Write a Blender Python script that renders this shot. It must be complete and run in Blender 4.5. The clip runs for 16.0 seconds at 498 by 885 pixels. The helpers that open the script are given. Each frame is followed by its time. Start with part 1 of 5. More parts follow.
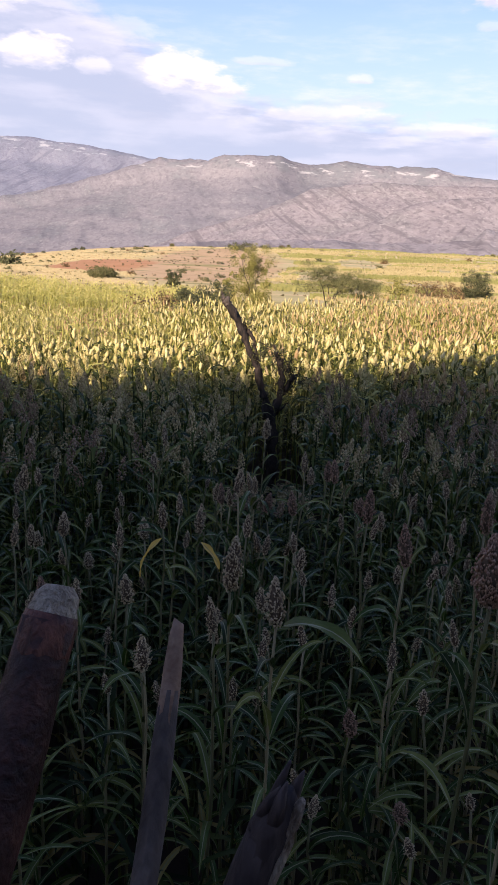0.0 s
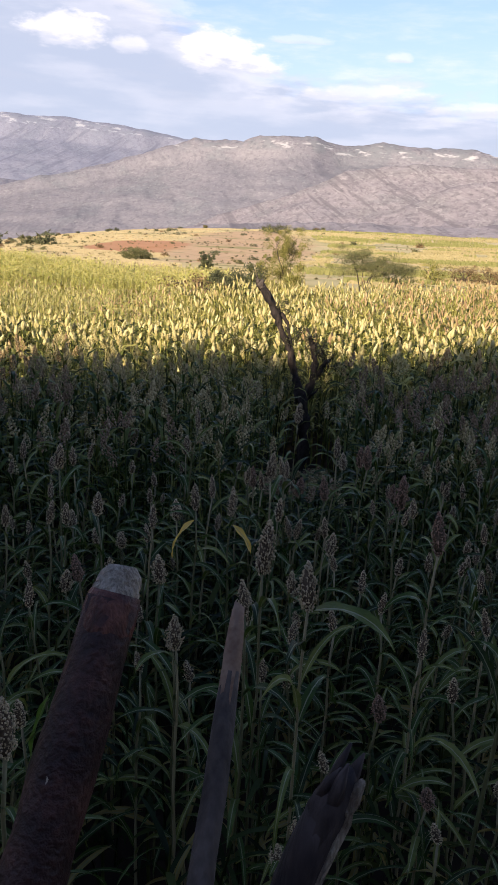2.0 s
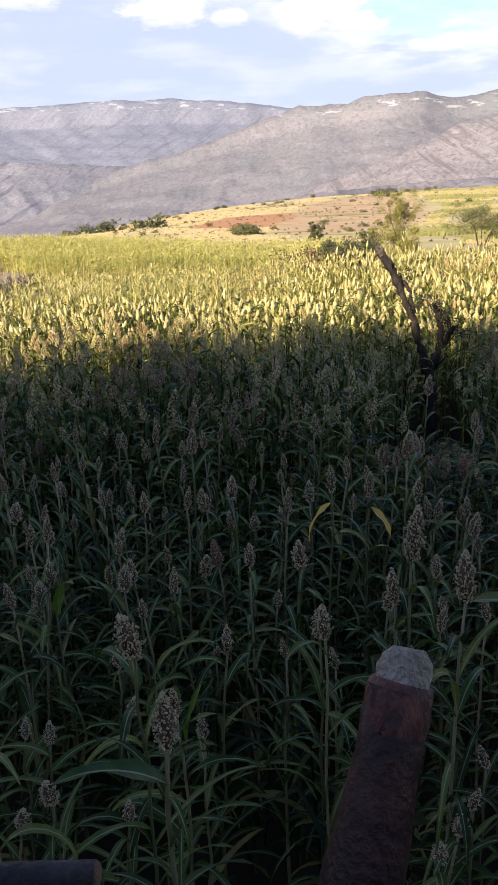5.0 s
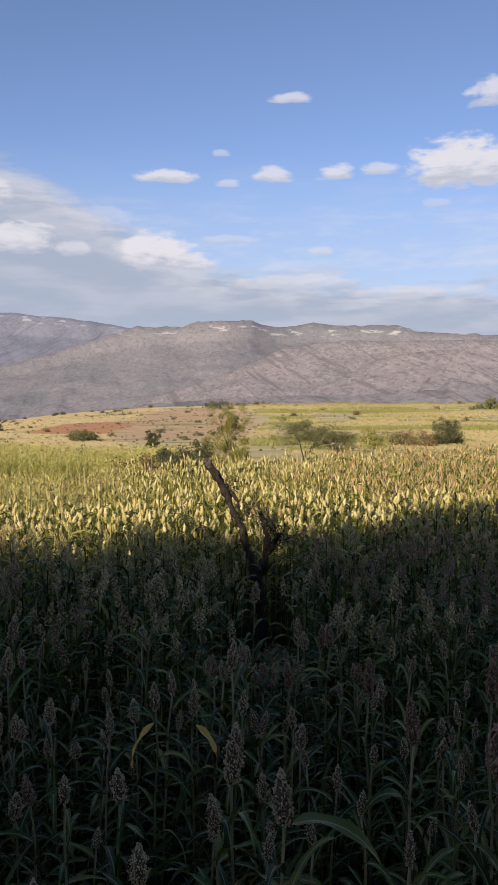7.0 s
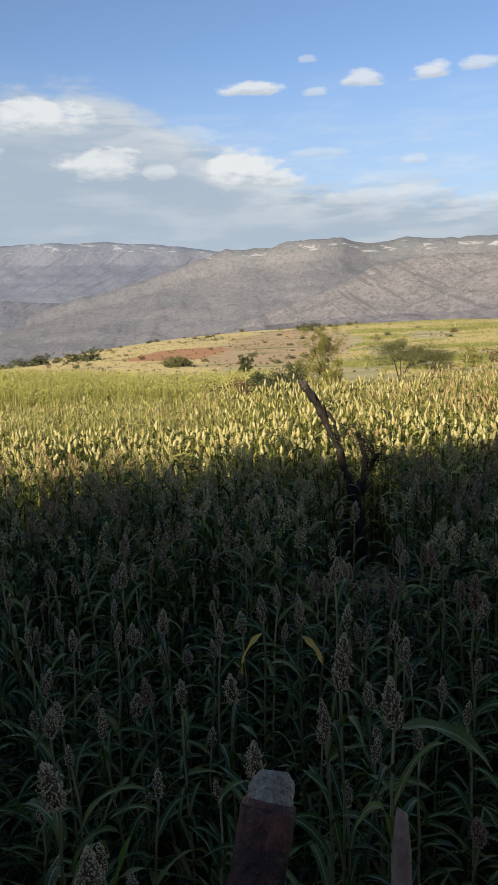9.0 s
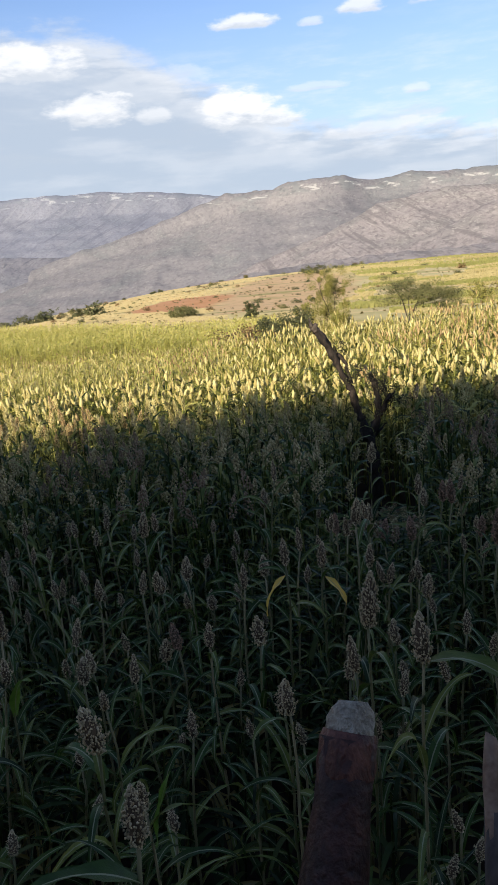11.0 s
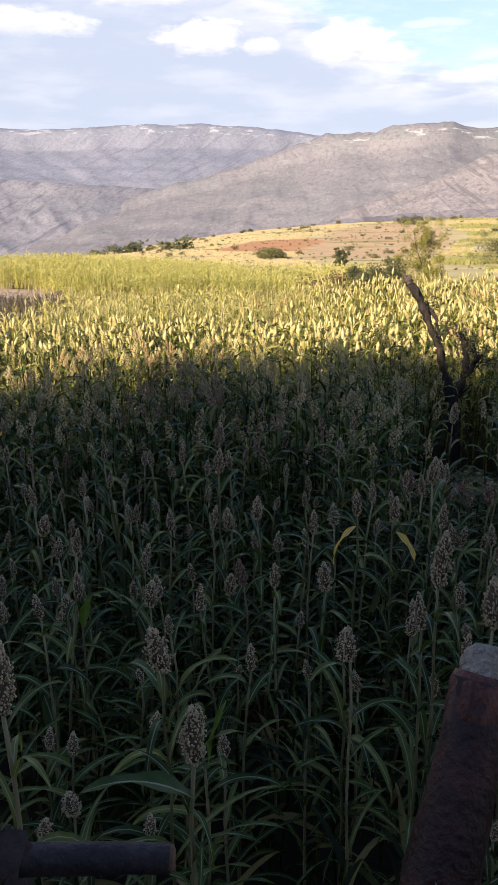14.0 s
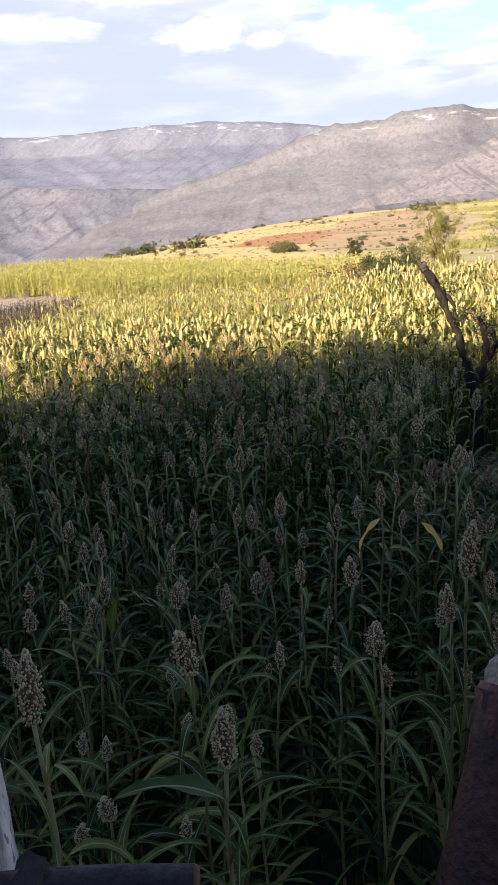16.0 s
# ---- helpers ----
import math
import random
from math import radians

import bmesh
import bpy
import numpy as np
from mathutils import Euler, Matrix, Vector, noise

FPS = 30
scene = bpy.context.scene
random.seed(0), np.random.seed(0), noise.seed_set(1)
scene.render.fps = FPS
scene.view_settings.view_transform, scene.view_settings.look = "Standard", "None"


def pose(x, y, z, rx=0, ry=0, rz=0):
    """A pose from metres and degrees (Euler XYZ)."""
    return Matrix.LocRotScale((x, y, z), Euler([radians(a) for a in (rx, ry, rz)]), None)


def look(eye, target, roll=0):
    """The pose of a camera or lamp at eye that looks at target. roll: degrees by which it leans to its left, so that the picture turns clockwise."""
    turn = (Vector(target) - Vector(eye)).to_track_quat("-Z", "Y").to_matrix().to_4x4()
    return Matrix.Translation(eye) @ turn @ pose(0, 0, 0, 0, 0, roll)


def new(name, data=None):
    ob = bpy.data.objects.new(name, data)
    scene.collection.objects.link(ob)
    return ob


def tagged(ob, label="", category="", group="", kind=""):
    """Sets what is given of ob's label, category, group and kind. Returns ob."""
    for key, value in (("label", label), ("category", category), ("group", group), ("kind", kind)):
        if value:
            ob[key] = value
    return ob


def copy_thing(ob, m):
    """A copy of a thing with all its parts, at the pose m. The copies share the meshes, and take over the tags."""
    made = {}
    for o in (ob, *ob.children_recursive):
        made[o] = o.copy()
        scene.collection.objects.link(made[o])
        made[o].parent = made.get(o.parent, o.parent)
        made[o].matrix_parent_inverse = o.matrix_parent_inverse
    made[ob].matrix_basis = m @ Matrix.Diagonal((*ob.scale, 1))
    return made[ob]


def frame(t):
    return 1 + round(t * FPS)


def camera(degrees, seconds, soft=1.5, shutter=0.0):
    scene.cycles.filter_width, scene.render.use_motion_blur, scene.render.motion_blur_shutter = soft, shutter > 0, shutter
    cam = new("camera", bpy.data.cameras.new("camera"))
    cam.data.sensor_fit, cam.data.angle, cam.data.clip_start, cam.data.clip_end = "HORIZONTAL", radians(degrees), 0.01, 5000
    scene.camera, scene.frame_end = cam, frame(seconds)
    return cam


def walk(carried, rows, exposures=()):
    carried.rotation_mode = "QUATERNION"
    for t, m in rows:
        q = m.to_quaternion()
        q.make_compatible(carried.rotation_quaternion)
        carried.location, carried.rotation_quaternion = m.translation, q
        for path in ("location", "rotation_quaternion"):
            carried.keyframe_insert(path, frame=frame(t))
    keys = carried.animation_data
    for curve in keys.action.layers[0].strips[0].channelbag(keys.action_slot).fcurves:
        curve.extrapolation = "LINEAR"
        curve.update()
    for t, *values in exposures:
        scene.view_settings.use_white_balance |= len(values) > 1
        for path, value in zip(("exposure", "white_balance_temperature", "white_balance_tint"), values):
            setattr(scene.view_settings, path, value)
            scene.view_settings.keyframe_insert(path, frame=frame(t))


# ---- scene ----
cam = camera(37.9, 16.0, soft=1.6)
PATH = [
    (0, (0.464, -0.137, 3.276), (0.508, 1.793, 2.751), 3.0),
    (0.5, (0.457, -0.144, 3.283), (0.474, 1.788, 2.767), 2.9),
    (1, (0.458, -0.151, 3.286), (0.514, 1.788, 2.799), 3.1),
    (1.5, (0.459, -0.151, 3.284), (0.514, 1.780, 2.765), 2.8),
    (2, (0.443, -0.143, 3.279), (0.408, 1.773, 2.706), 3.5),
    (2.5, (0.404, -0.155, 3.290), (0.072, 1.758, 2.811), -1.9),
    (3, (0.335, -0.085, 3.250), (-0.307, 1.705, 2.630), -6.6),
    (3.5, (0.317, -0.046, 3.245), (-0.184, 1.758, 2.542), -4.4),
    (3.7, (0.321, -0.051, 3.252), (-0.130, 1.778, 2.578), -3.5),
    (6, (0.376, -0.059, 3.338), (0.162, 1.830, 2.716), 0.9),
    (6.5, (0.418, -0.153, 3.364), (0.517, 1.842, 3.266), -2.0),
    (7, (0.424, -0.135, 3.362), (0.509, 1.860, 3.253), 0.4),
    (7.5, (0.417, -0.137, 3.357), (0.503, 1.858, 3.244), 1.3),
    (8, (0.418, -0.140, 3.357), (0.509, 1.853, 3.214), 1.6),
    (8.5, (0.411, -0.147, 3.357), (0.466, 1.844, 3.181), 1.1),
    (9, (0.385, -0.140, 3.343), (0.213, 1.827, 3.027), -1.7),
    (9.5, (0.386, -0.126, 3.327), (0.275, 1.823, 2.894), -5.5),
    (9.7, (0.378, -0.128, 3.328), (0.235, 1.821, 2.903), -6.2),
    (11.8, (0.347, -0.112, 3.312), (0.121, 1.809, 2.800), -4.0),
    (12, (0.351, -0.114, 3.308), (0.169, 1.805, 2.775), -4.2),
    (12.5, (0.349, -0.114, 3.303), (0.231, 1.796, 2.720), -3.2),
    (13, (0.308, -0.115, 3.309), (-0.000, 1.782, 2.757), -0.2),
    (13.5, (0.292, -0.127, 3.317), (-0.081, 1.744, 2.716), 0.5),
    (14, (0.297, -0.112, 3.304), (-0.103, 1.757, 2.713), -0.2),
    (14.5, (0.289, -0.114, 3.299), (-0.150, 1.744, 2.702), -0.5),
    (15, (0.266, -0.127, 3.291), (-0.300, 1.678, 2.640), -1.3),
    (15.5, (0.274, -0.099, 3.299), (-0.219, 1.733, 2.665), -2.6),
    (16, (0.304, -0.085, 3.303), (-0.155, 1.767, 2.703), -3.4),
]
walk(cam, [(t, look(eye, aim, roll)) for t, eye, aim, roll in PATH],
     [(0, 0.72, 6500, 19), (1.5, 0.65, 6500, 14), (2.5, 0.8, 6500, 12), (3, 0.72, 6500, 11), (3.5, 1.12, 6500, 9.8), (3.7, 1.15, 6500, 9.7), (5.8, 0.8, 6500, 8.8), (6.1, 0.75, 6500, 8.6), (6.4, 0.15, 6500, 10), (7.5, 0.15, 6500, 9), (8, 0.17, 6500, 4), (8.5, 0.17, 6500, -1), (9.1, 0.28, 6500, 0), (9.7, 0.58, 6500, 1), (11.8, 0.62, 6600, 8), (12, 0.64, 6650, 10), (12.5, 0.74, 6700, 10), (13.5, 0.82, 6700, 10), (14.5, 0.95, 6700, 10), (16, 1, 6700, 10)])

# ---- sky, sun, exposure ----
SUN_AZ, SUN_EL = 203.0, 21.0        # the sun stands behind the watch platform
world = bpy.data.worlds.new("sky")
world.use_nodes = True
scene.world = world


def sky_nodes():
    nt = world.node_tree
    nt.nodes.clear()
    L = nt.links.new

    def node(kind, **kw):
        n = nt.nodes.new(kind)
        for k, v in kw.items():
            if k == "op":
                n.operation = v
            elif k == "clamp":
                n.use_clamp = v
        return n

    def m(op, a, b=None, c=None, clamp=False):
        n = node("ShaderNodeMath", op=op, clamp=clamp)
        for i, v in enumerate((a, b, c)):
            if v is None:
                continue
            if isinstance(v, (int, float)):
                n.inputs[i].default_value = v
            else:
                L(v, n.inputs[i])
        return n.outputs[0]

    def ramp(v, a, b):
        n = nt.nodes.new("ShaderNodeMapRange")
        n.interpolation_type = "SMOOTHSTEP"
        L(v, n.inputs[0])
        n.inputs[1].default_value, n.inputs[2].default_value = a, b
        return n.outputs[0]

    def mix(f, a, b):
        n = nt.nodes.new("ShaderNodeMix")
        n.data_type = "RGBA"
        L(f, n.inputs[0])
        for s, v in ((n.inputs[6], a), (n.inputs[7], b)):
            if isinstance(v, tuple):
                s.default_value = (*v, 1)
            else:
                L(v, s)
        return n.outputs[2]

    out = node("ShaderNodeOutputWorld")
    bg = node("ShaderNodeBackground")
    sky = node("ShaderNodeTexSky")
    sky.sky_type, sky.sun_disc = "NISHITA", False
    sky.sun_elevation, sky.sun_rotation = radians(SUN_EL), radians(SUN_AZ)
    sky.altitude, sky.air_density, sky.dust_density, sky.ozone_density = 1800, 1.0, 0.8, 2.0
    tc = node("ShaderNodeTexCoord")
    xyz = node("ShaderNodeSeparateXYZ")
    L(tc.outputs["Generated"], xyz.inputs[0])
    X, Y, Z = xyz.outputs
    az = m("MULTIPLY", m("ARCTAN2", m("MULTIPLY", X, -1), Y), 57.3)      # degrees to the left of +y
    el = m("MULTIPLY", m("ARCSINE", Z), 57.3)

    def noise_at(scale_az, scale_el, detail, rough, seed):
        c = node("ShaderNodeCombineXYZ")
        L(m("MULTIPLY", az, scale_az), c.inputs[0])
        L(m("MULTIPLY", el, scale_el), c.inputs[1])
        c.inputs[2].default_value = seed
        n = node("ShaderNodeTexNoise")
        n.inputs["Scale"].default_value = 1.0
        n.inputs["Detail"].default_value, n.inputs["Roughness"].default_value = detail, rough
        L(c.outputs[0], n.inputs["Vector"])
        return n.outputs["Fac"]

    billow = m("SUBTRACT", noise_at(0.42, 1.05, 6, 0.58, 3.1), 0.5)
    fine = m("SUBTRACT", noise_at(0.8, 2.3, 4, 0.55, 9.7), 0.5)
    wisp = noise_at(0.16, 0.75, 6, 0.6, 5.5)
    edge = m("ADD", m("MULTIPLY", billow, 2.6), m("MULTIPLY", fine, 0.9))
    # cumulus: azimuth, flat base, half width, height, density
    heaps = [(4.9, 10.3, 3.4, 2.5, 1.0), (2.2, 10.2, 2.6, 1.5, 0.9), (12.0, 12.4, 5.0, 1.5, 0.28), (-6.0, 9.0, 5.5, 0.9, 0.5), (-15.0, 8.2, 6.0, 0.8, 0.5), (-1.0, 12.3, 2.6, 0.5, 0.35), (15.4, 11.1, 3.4, 2.0, 0.9), (19.5, 14.0, 4.2, 2.0, 0.9), (11.2, 11.0, 1.6, 1.1, 0.6),
             (4.0, 16.5, 2.7, 0.9, 0.85), (-0.6, 16.3, 1.0, 0.5, 0.5), (-4.2, 16.7, 1.8, 1.0, 0.75), (-0.2, 18.4, 0.8, 0.5, 0.4), (-9.0, 16.8, 1.5, 1.0, 0.8),
             (-12.5, 17.0, 1.6, 0.9, 0.6), (-18.5, 16.0, 4.6, 3.2, 0.95), (-5.6, 22.0, 2.0, 0.6, 0.7), (-20.6, 21.0, 2.2, 1.6, 0.8),
             (-7.9, 11.4, 1.0, 0.6, 0.45), (27.0, 11.9, 4.5, 1.6, 0.6), (9.8, 13.3, 3.8, 1.3, 0.3), (-16.5, 14.6, 1.2, 0.6, 0.3)]
    cover, belly = None, None
    for a, base, half, tall, dens in heaps:
        dx = m("DIVIDE", m("SUBTRACT", az, a), half)
        up = m("DIVIDE", m("SUBTRACT", el, base), tall)
        # an ellipse above its base, squashed below
        dome = m("SUBTRACT", m("SUBTRACT", 1.0, m("MULTIPLY", dx, dx)), m("POWER", m("MULTIPLY", m("ABSOLUTE", m("SUBTRACT", up, 0.38)), 1.35), 2.0))
        body = m("MULTIPLY", ramp(m("ADD", dome, edge), -0.05, 0.8), dens)
        body = m("MULTIPLY", body, ramp(m("ADD", up, m("MULTIPLY", fine, 0.5)), -0.15, 0.12))
        cover = body if cover is None else m("MAXIMUM", cover, body)
        low = m("MULTIPLY", body, m("SUBTRACT", 1.0, ramp(m("ADD", up, m("MULTIPLY", fine, 0.9)), 0.0, 0.5)))
        belly = low if belly is None else m("MAXIMUM", belly, low)
    # the grey bank over the plateau, its top sinking to the right
    top = m("ADD", m("ADD", m("MULTIPLY", az, 0.05), 9.9), m("MULTIPLY", ramp(az, -1.0, 15.0), 5.6))
    swell = m("SUBTRACT", noise_at(0.13, 0.35, 3, 0.5, 1.7), 0.5)
    top = m("ADD", top, m("ADD", m("MULTIPLY", swell, 3.0), m("MULTIPLY", billow, 3.4)))
    bank = m("SUBTRACT", 1.0, ramp(m("SUBTRACT", el, top), -1.4, 0.9))
    streak = noise_at(0.22, 1.3, 5, 0.55, 8.3)
    rim = m("MULTIPLY", bank, m("MULTIPLY", ramp(m("SUBTRACT", el, top), -3.2, 0.0), ramp(streak, 0.36, 0.60)))
    veil = m("MULTIPLY", ramp(wisp, 0.45, 0.75), m("MULTIPLY", ramp(el, 19.0, 9.0), 0.5))
    base = node("ShaderNodeVectorMath", op="SCALE")
    L(sky.outputs[0], base.inputs[0])
    base.inputs["Scale"].default_value = SKY_STRENGTH
    tint = node("ShaderNodeVectorMath", op="MULTIPLY")
    L(base.outputs[0], tint.inputs[0])
    tint.inputs[1].default_value = (1.07, 0.985, 1.06)
    col = mix(m("MULTIPLY", ramp(el, 20.0, 8.0), 0.55), tint.outputs[0], (0.415, 0.46, 0.545))
    col = mix(veil, col, CLOUD_LIT)
    col = mix(m("MULTIPLY", bank, 0.9), col, CLOUD_GREY)
    col = mix(m("MULTIPLY", bank, m("MULTIPLY", ramp(noise_at(0.12, 0.55, 5, 0.55, 2.2), 0.44, 0.70), 0.24)), col, CLOUD_LIT)
    col = mix(m("MULTIPLY", rim, 0.58), col, CLOUD_LIT)
    col = mix(cover, col, CLOUD_LIT)
    col = mix(m("MULTIPLY", belly, 0.75), col, CLOUD_GREY)
    L(col, bg.inputs["Color"])
    bg.inputs["Strength"].default_value = 1.0
    L(bg.outputs[0], out.inputs[0])


SKY_STRENGTH = 0.136
CLOUD_LIT, CLOUD_GREY = (0.71, 0.69, 0.74), (0.365, 0.405, 0.505)
sky_nodes()

sun = new("sun", bpy.data.lights.new("sun", "SUN"))
sun.data.energy, sun.data.angle, sun.data.color = 5.0, radians(0.5), (1.0, 0.87, 0.68)
TO_SUN = Vector((math.sin(radians(SUN_AZ)) * math.cos(radians(SUN_EL)), math.cos(radians(SUN_AZ)) * math.cos(radians(SUN_EL)), math.sin(radians(SUN_EL))))
sun.matrix_world = look(TO_SUN * 50, (0, 0, 0))


# ---- materials ----
def material(name, colors, scale=6.0, rough=0.7, bump=0.3, detail=5, bump_scale=None, random_mix=0.0, island=False, spec=0.3, coords="Object", stretch=(1, 1, 1), trans=0.0):
    """Noise between two or three colours, at two scales, with relief. random_mix: how far each object or island moves along the colours."""
    mat = bpy.data.materials.new(name)
    mat.use_nodes = True
    nt = mat.node_tree
    L = nt.links.new
    bsdf = nt.nodes["Principled BSDF"]
    tc = nt.nodes.new("ShaderNodeTexCoord")
    mp = nt.nodes.new("ShaderNodeMapping")
    mp.inputs["Scale"].default_value = stretch
    L(tc.outputs[coords], mp.inputs[0])
    n1, n2 = nt.nodes.new("ShaderNodeTexNoise"), nt.nodes.new("ShaderNodeTexNoise")
    for n, s in ((n1, scale), (n2, scale * 7)):
        n.inputs["Scale"].default_value, n.inputs["Detail"].default_value = s, detail
        L(mp.outputs[0], n.inputs["Vector"])
    add = nt.nodes.new("ShaderNodeMath")
    add.operation = "MULTIPLY_ADD"
    L(n2.outputs["Fac"], add.inputs[0])
    add.inputs[1].default_value = 0.45
    L(n1.outputs["Fac"], add.inputs[2])
    off = nt.nodes.new("ShaderNodeMath")
    off.operation = "SUBTRACT"
    L(add.outputs[0], off.inputs[0])
    off.inputs[1].default_value = 0.225
    fac = off.outputs[0]
    if random_mix:
        if island:
            r = nt.nodes.new("ShaderNodeNewGeometry").outputs["Random Per Island"]
        else:
            r = nt.nodes.new("ShaderNodeObjectInfo").outputs["Random"]
        a = nt.nodes.new("ShaderNodeMix")
        a.inputs[0].default_value = random_mix
        L(fac, a.inputs[2])
        L(r, a.inputs[3])
        fac = a.outputs[0]
    ramp = nt.nodes.new("ShaderNodeValToRGB")
    els = ramp.color_ramp.elements
    lo, hi = (0.3, 0.7) if not random_mix else (0.15, 0.85)
    while len(els) < len(colors):
        els.new(0.5)
    for i, c in enumerate(colors):
        els[i].position = lo + (hi - lo) * i / (len(colors) - 1)
        els[i].color = (*c, 1)
    L(fac, ramp.inputs[0])
    L(ramp.outputs[0], bsdf.inputs["Base Color"])
    bsdf.inputs["Roughness"].default_value = rough
    bsdf.inputs["Specular IOR Level"].default_value = spec
    if bump:
        b = nt.nodes.new("ShaderNodeBump")
        b.inputs["Strength"].default_value, b.inputs["Distance"].default_value = bump, bump_scale or 0.02
        L(n2.outputs["Fac"], b.inputs["Height"])
        L(b.outputs[0], bsdf.inputs["Normal"])
    if trans:
        # thin leaf: part of the light passes through
        tr = nt.nodes.new("ShaderNodeBsdfTranslucent")
        L(ramp.outputs[0], tr.inputs["Color"])
        ms = nt.nodes.new("ShaderNodeMixShader")
        ms.inputs[0].default_value = trans
        L(bsdf.outputs[0], ms.inputs[1])
        L(tr.outputs[0], ms.inputs[2])
        L(ms.outputs[0], nt.nodes["Material Output"].inputs[0])
    return mat


LEAF = material("sorghum leaf", [(0.013, 0.025, 0.004), (0.043, 0.080, 0.011), (0.18, 0.19, 0.044)], 9, 0.40, 0.15, random_mix=0.62, stretch=(1, 4, 4), trans=0.3, spec=0.24)
DRY = material("dry leaf", [(0.20, 0.145, 0.035), (0.36, 0.275, 0.085)], 9, 0.6, 0.2, random_mix=0.5, trans=0.25)
STALK = material("sorghum stalk", [(0.09, 0.092, 0.036), (0.18, 0.155, 0.075), (0.30, 0.24, 0.13)], 5, 0.5, 0.1, random_mix=0.6, stretch=(1, 1, 0.3))
GRAIN = material("sorghum grain", [(0.26, 0.185, 0.095), (0.46, 0.355, 0.205), (0.62, 0.505, 0.32)], 55, 0.7, 0.0, random_mix=0.35, island=True)
GRAIN_RED = material("reddish grain", [(0.17, 0.08, 0.05), (0.31, 0.18, 0.115), (0.44, 0.31, 0.215)], 55, 0.7, 0.0, random_mix=0.35, island=True)
# dark brown stands in for shade in the gaps between grains
CORE = material("shaded seed head core", [(0.07, 0.046, 0.028), (0.15, 0.105, 0.066)], 60, 0.9, 0.3, bump_scale=0.004)
RIB = material("leaf midrib", [(0.13, 0.14, 0.06), (0.30, 0.28, 0.15)], 9, 0.5, 0.0, random_mix=0.5)
# leaves and heads past the shade edge: sunlight is put into the paler colours
LEAF_LIT = material("field leaves", [(0.030, 0.044, 0.009), (0.17, 0.18, 0.038), (0.54, 0.48, 0.14)], 2, 0.55, 0.0, random_mix=0.75, island=True, trans=0.22)
HEAD_LIT = material("field heads", [(0.31, 0.24, 0.078), (0.54, 0.445, 0.18), (0.70, 0.60, 0.30)], 12, 0.75, 0.5, random_mix=0.55, island=True, bump_scale=0.02)
CROP_LEAF = material("ripening crop leaves", [(0.34, 0.34, 0.072), (0.56, 0.515, 0.135), (0.72, 0.63, 0.23)], 1.5, 0.6, 0.0, random_mix=0.6, island=True, trans=0.2)
CROP_HEAD = material("ripening crop heads", [(0.42, 0.36, 0.09), (0.54, 0.46, 0.15), (0.64, 0.55, 0.22)], 8, 0.75, 0.0, random_mix=0.5, island=True)
BARK = material("dark red bark", [(0.011, 0.0045, 0.0035), (0.032, 0.011, 0.008), (0.082, 0.031, 0.022)], 30, 0.55, 0.5, bump_scale=0.006)
CUT_WOOD = material("weathered cut wood", [(0.24, 0.19, 0.14), (0.41, 0.34, 0.27), (0.53, 0.46, 0.375)], 60, 0.8, 0.5, bump_scale=0.003)
CHEWED = material("hacked pale wood", [(0.16, 0.115, 0.08), (0.36, 0.29, 0.215), (0.54, 0.46, 0.36)], 70, 0.85, 0.9, bump_scale=0.008, stretch=(1, 1, 0.35))
GREY_STICK = material("grey stick", [(0.040, 0.030, 0.025), (0.085, 0.065, 0.054), (0.145, 0.115, 0.096)], 30, 0.75, 0.5, bump_scale=0.005, stretch=(1, 1, 0.2))
def pole_wood():
    """Pale bare wood with long grain and crisp dark patches where bark and mould cling."""
    mat = material("barked pale wood", [(0.40, 0.34, 0.31), (0.60, 0.53, 0.485), (0.78, 0.71, 0.65)], 60, 0.75, 0.6, bump_scale=0.003, stretch=(1, 1, 0.16))
    nt = mat.node_tree
    L = nt.links.new
    bsdf = nt.nodes["Principled BSDF"]
    col = bsdf.inputs["Base Color"].links[0].from_socket
    tc = nt.nodes.new("ShaderNodeTexCoord")
    for scale, lo, hi, zs, amount, c in ((18, 0.45, 0.64, 0.4, 0.72, (0.235, 0.205, 0.21)), (60, 0.50, 0.66, 0.28, 0.65, (0.155, 0.135, 0.142)), (170, 0.55, 0.64, 0.4, 0.7, (0.06, 0.055, 0.06))):
        mp = nt.nodes.new("ShaderNodeMapping")
        mp.inputs["Scale"].default_value = (1, 1, zs)
        L(tc.outputs["Object"], mp.inputs[0])
        n = nt.nodes.new("ShaderNodeTexNoise")
        n.inputs["Scale"].default_value, n.inputs["Detail"].default_value = scale, 7
        L(mp.outputs[0], n.inputs["Vector"])
        r = nt.nodes.new("ShaderNodeMapRange")
        r.interpolation_type = "SMOOTHSTEP"
        L(n.outputs["Fac"], r.inputs[0])
        r.inputs[1].default_value, r.inputs[2].default_value, r.inputs[4].default_value = lo, hi, amount
        mx = nt.nodes.new("ShaderNodeMix")
        mx.data_type = "RGBA"
        L(r.outputs[0], mx.inputs[0])
        L(col, mx.inputs[6])
        mx.inputs[7].default_value = (*c, 1)
        col = mx.outputs[2]
    L(col, bsdf.inputs["Base Color"])
    return mat


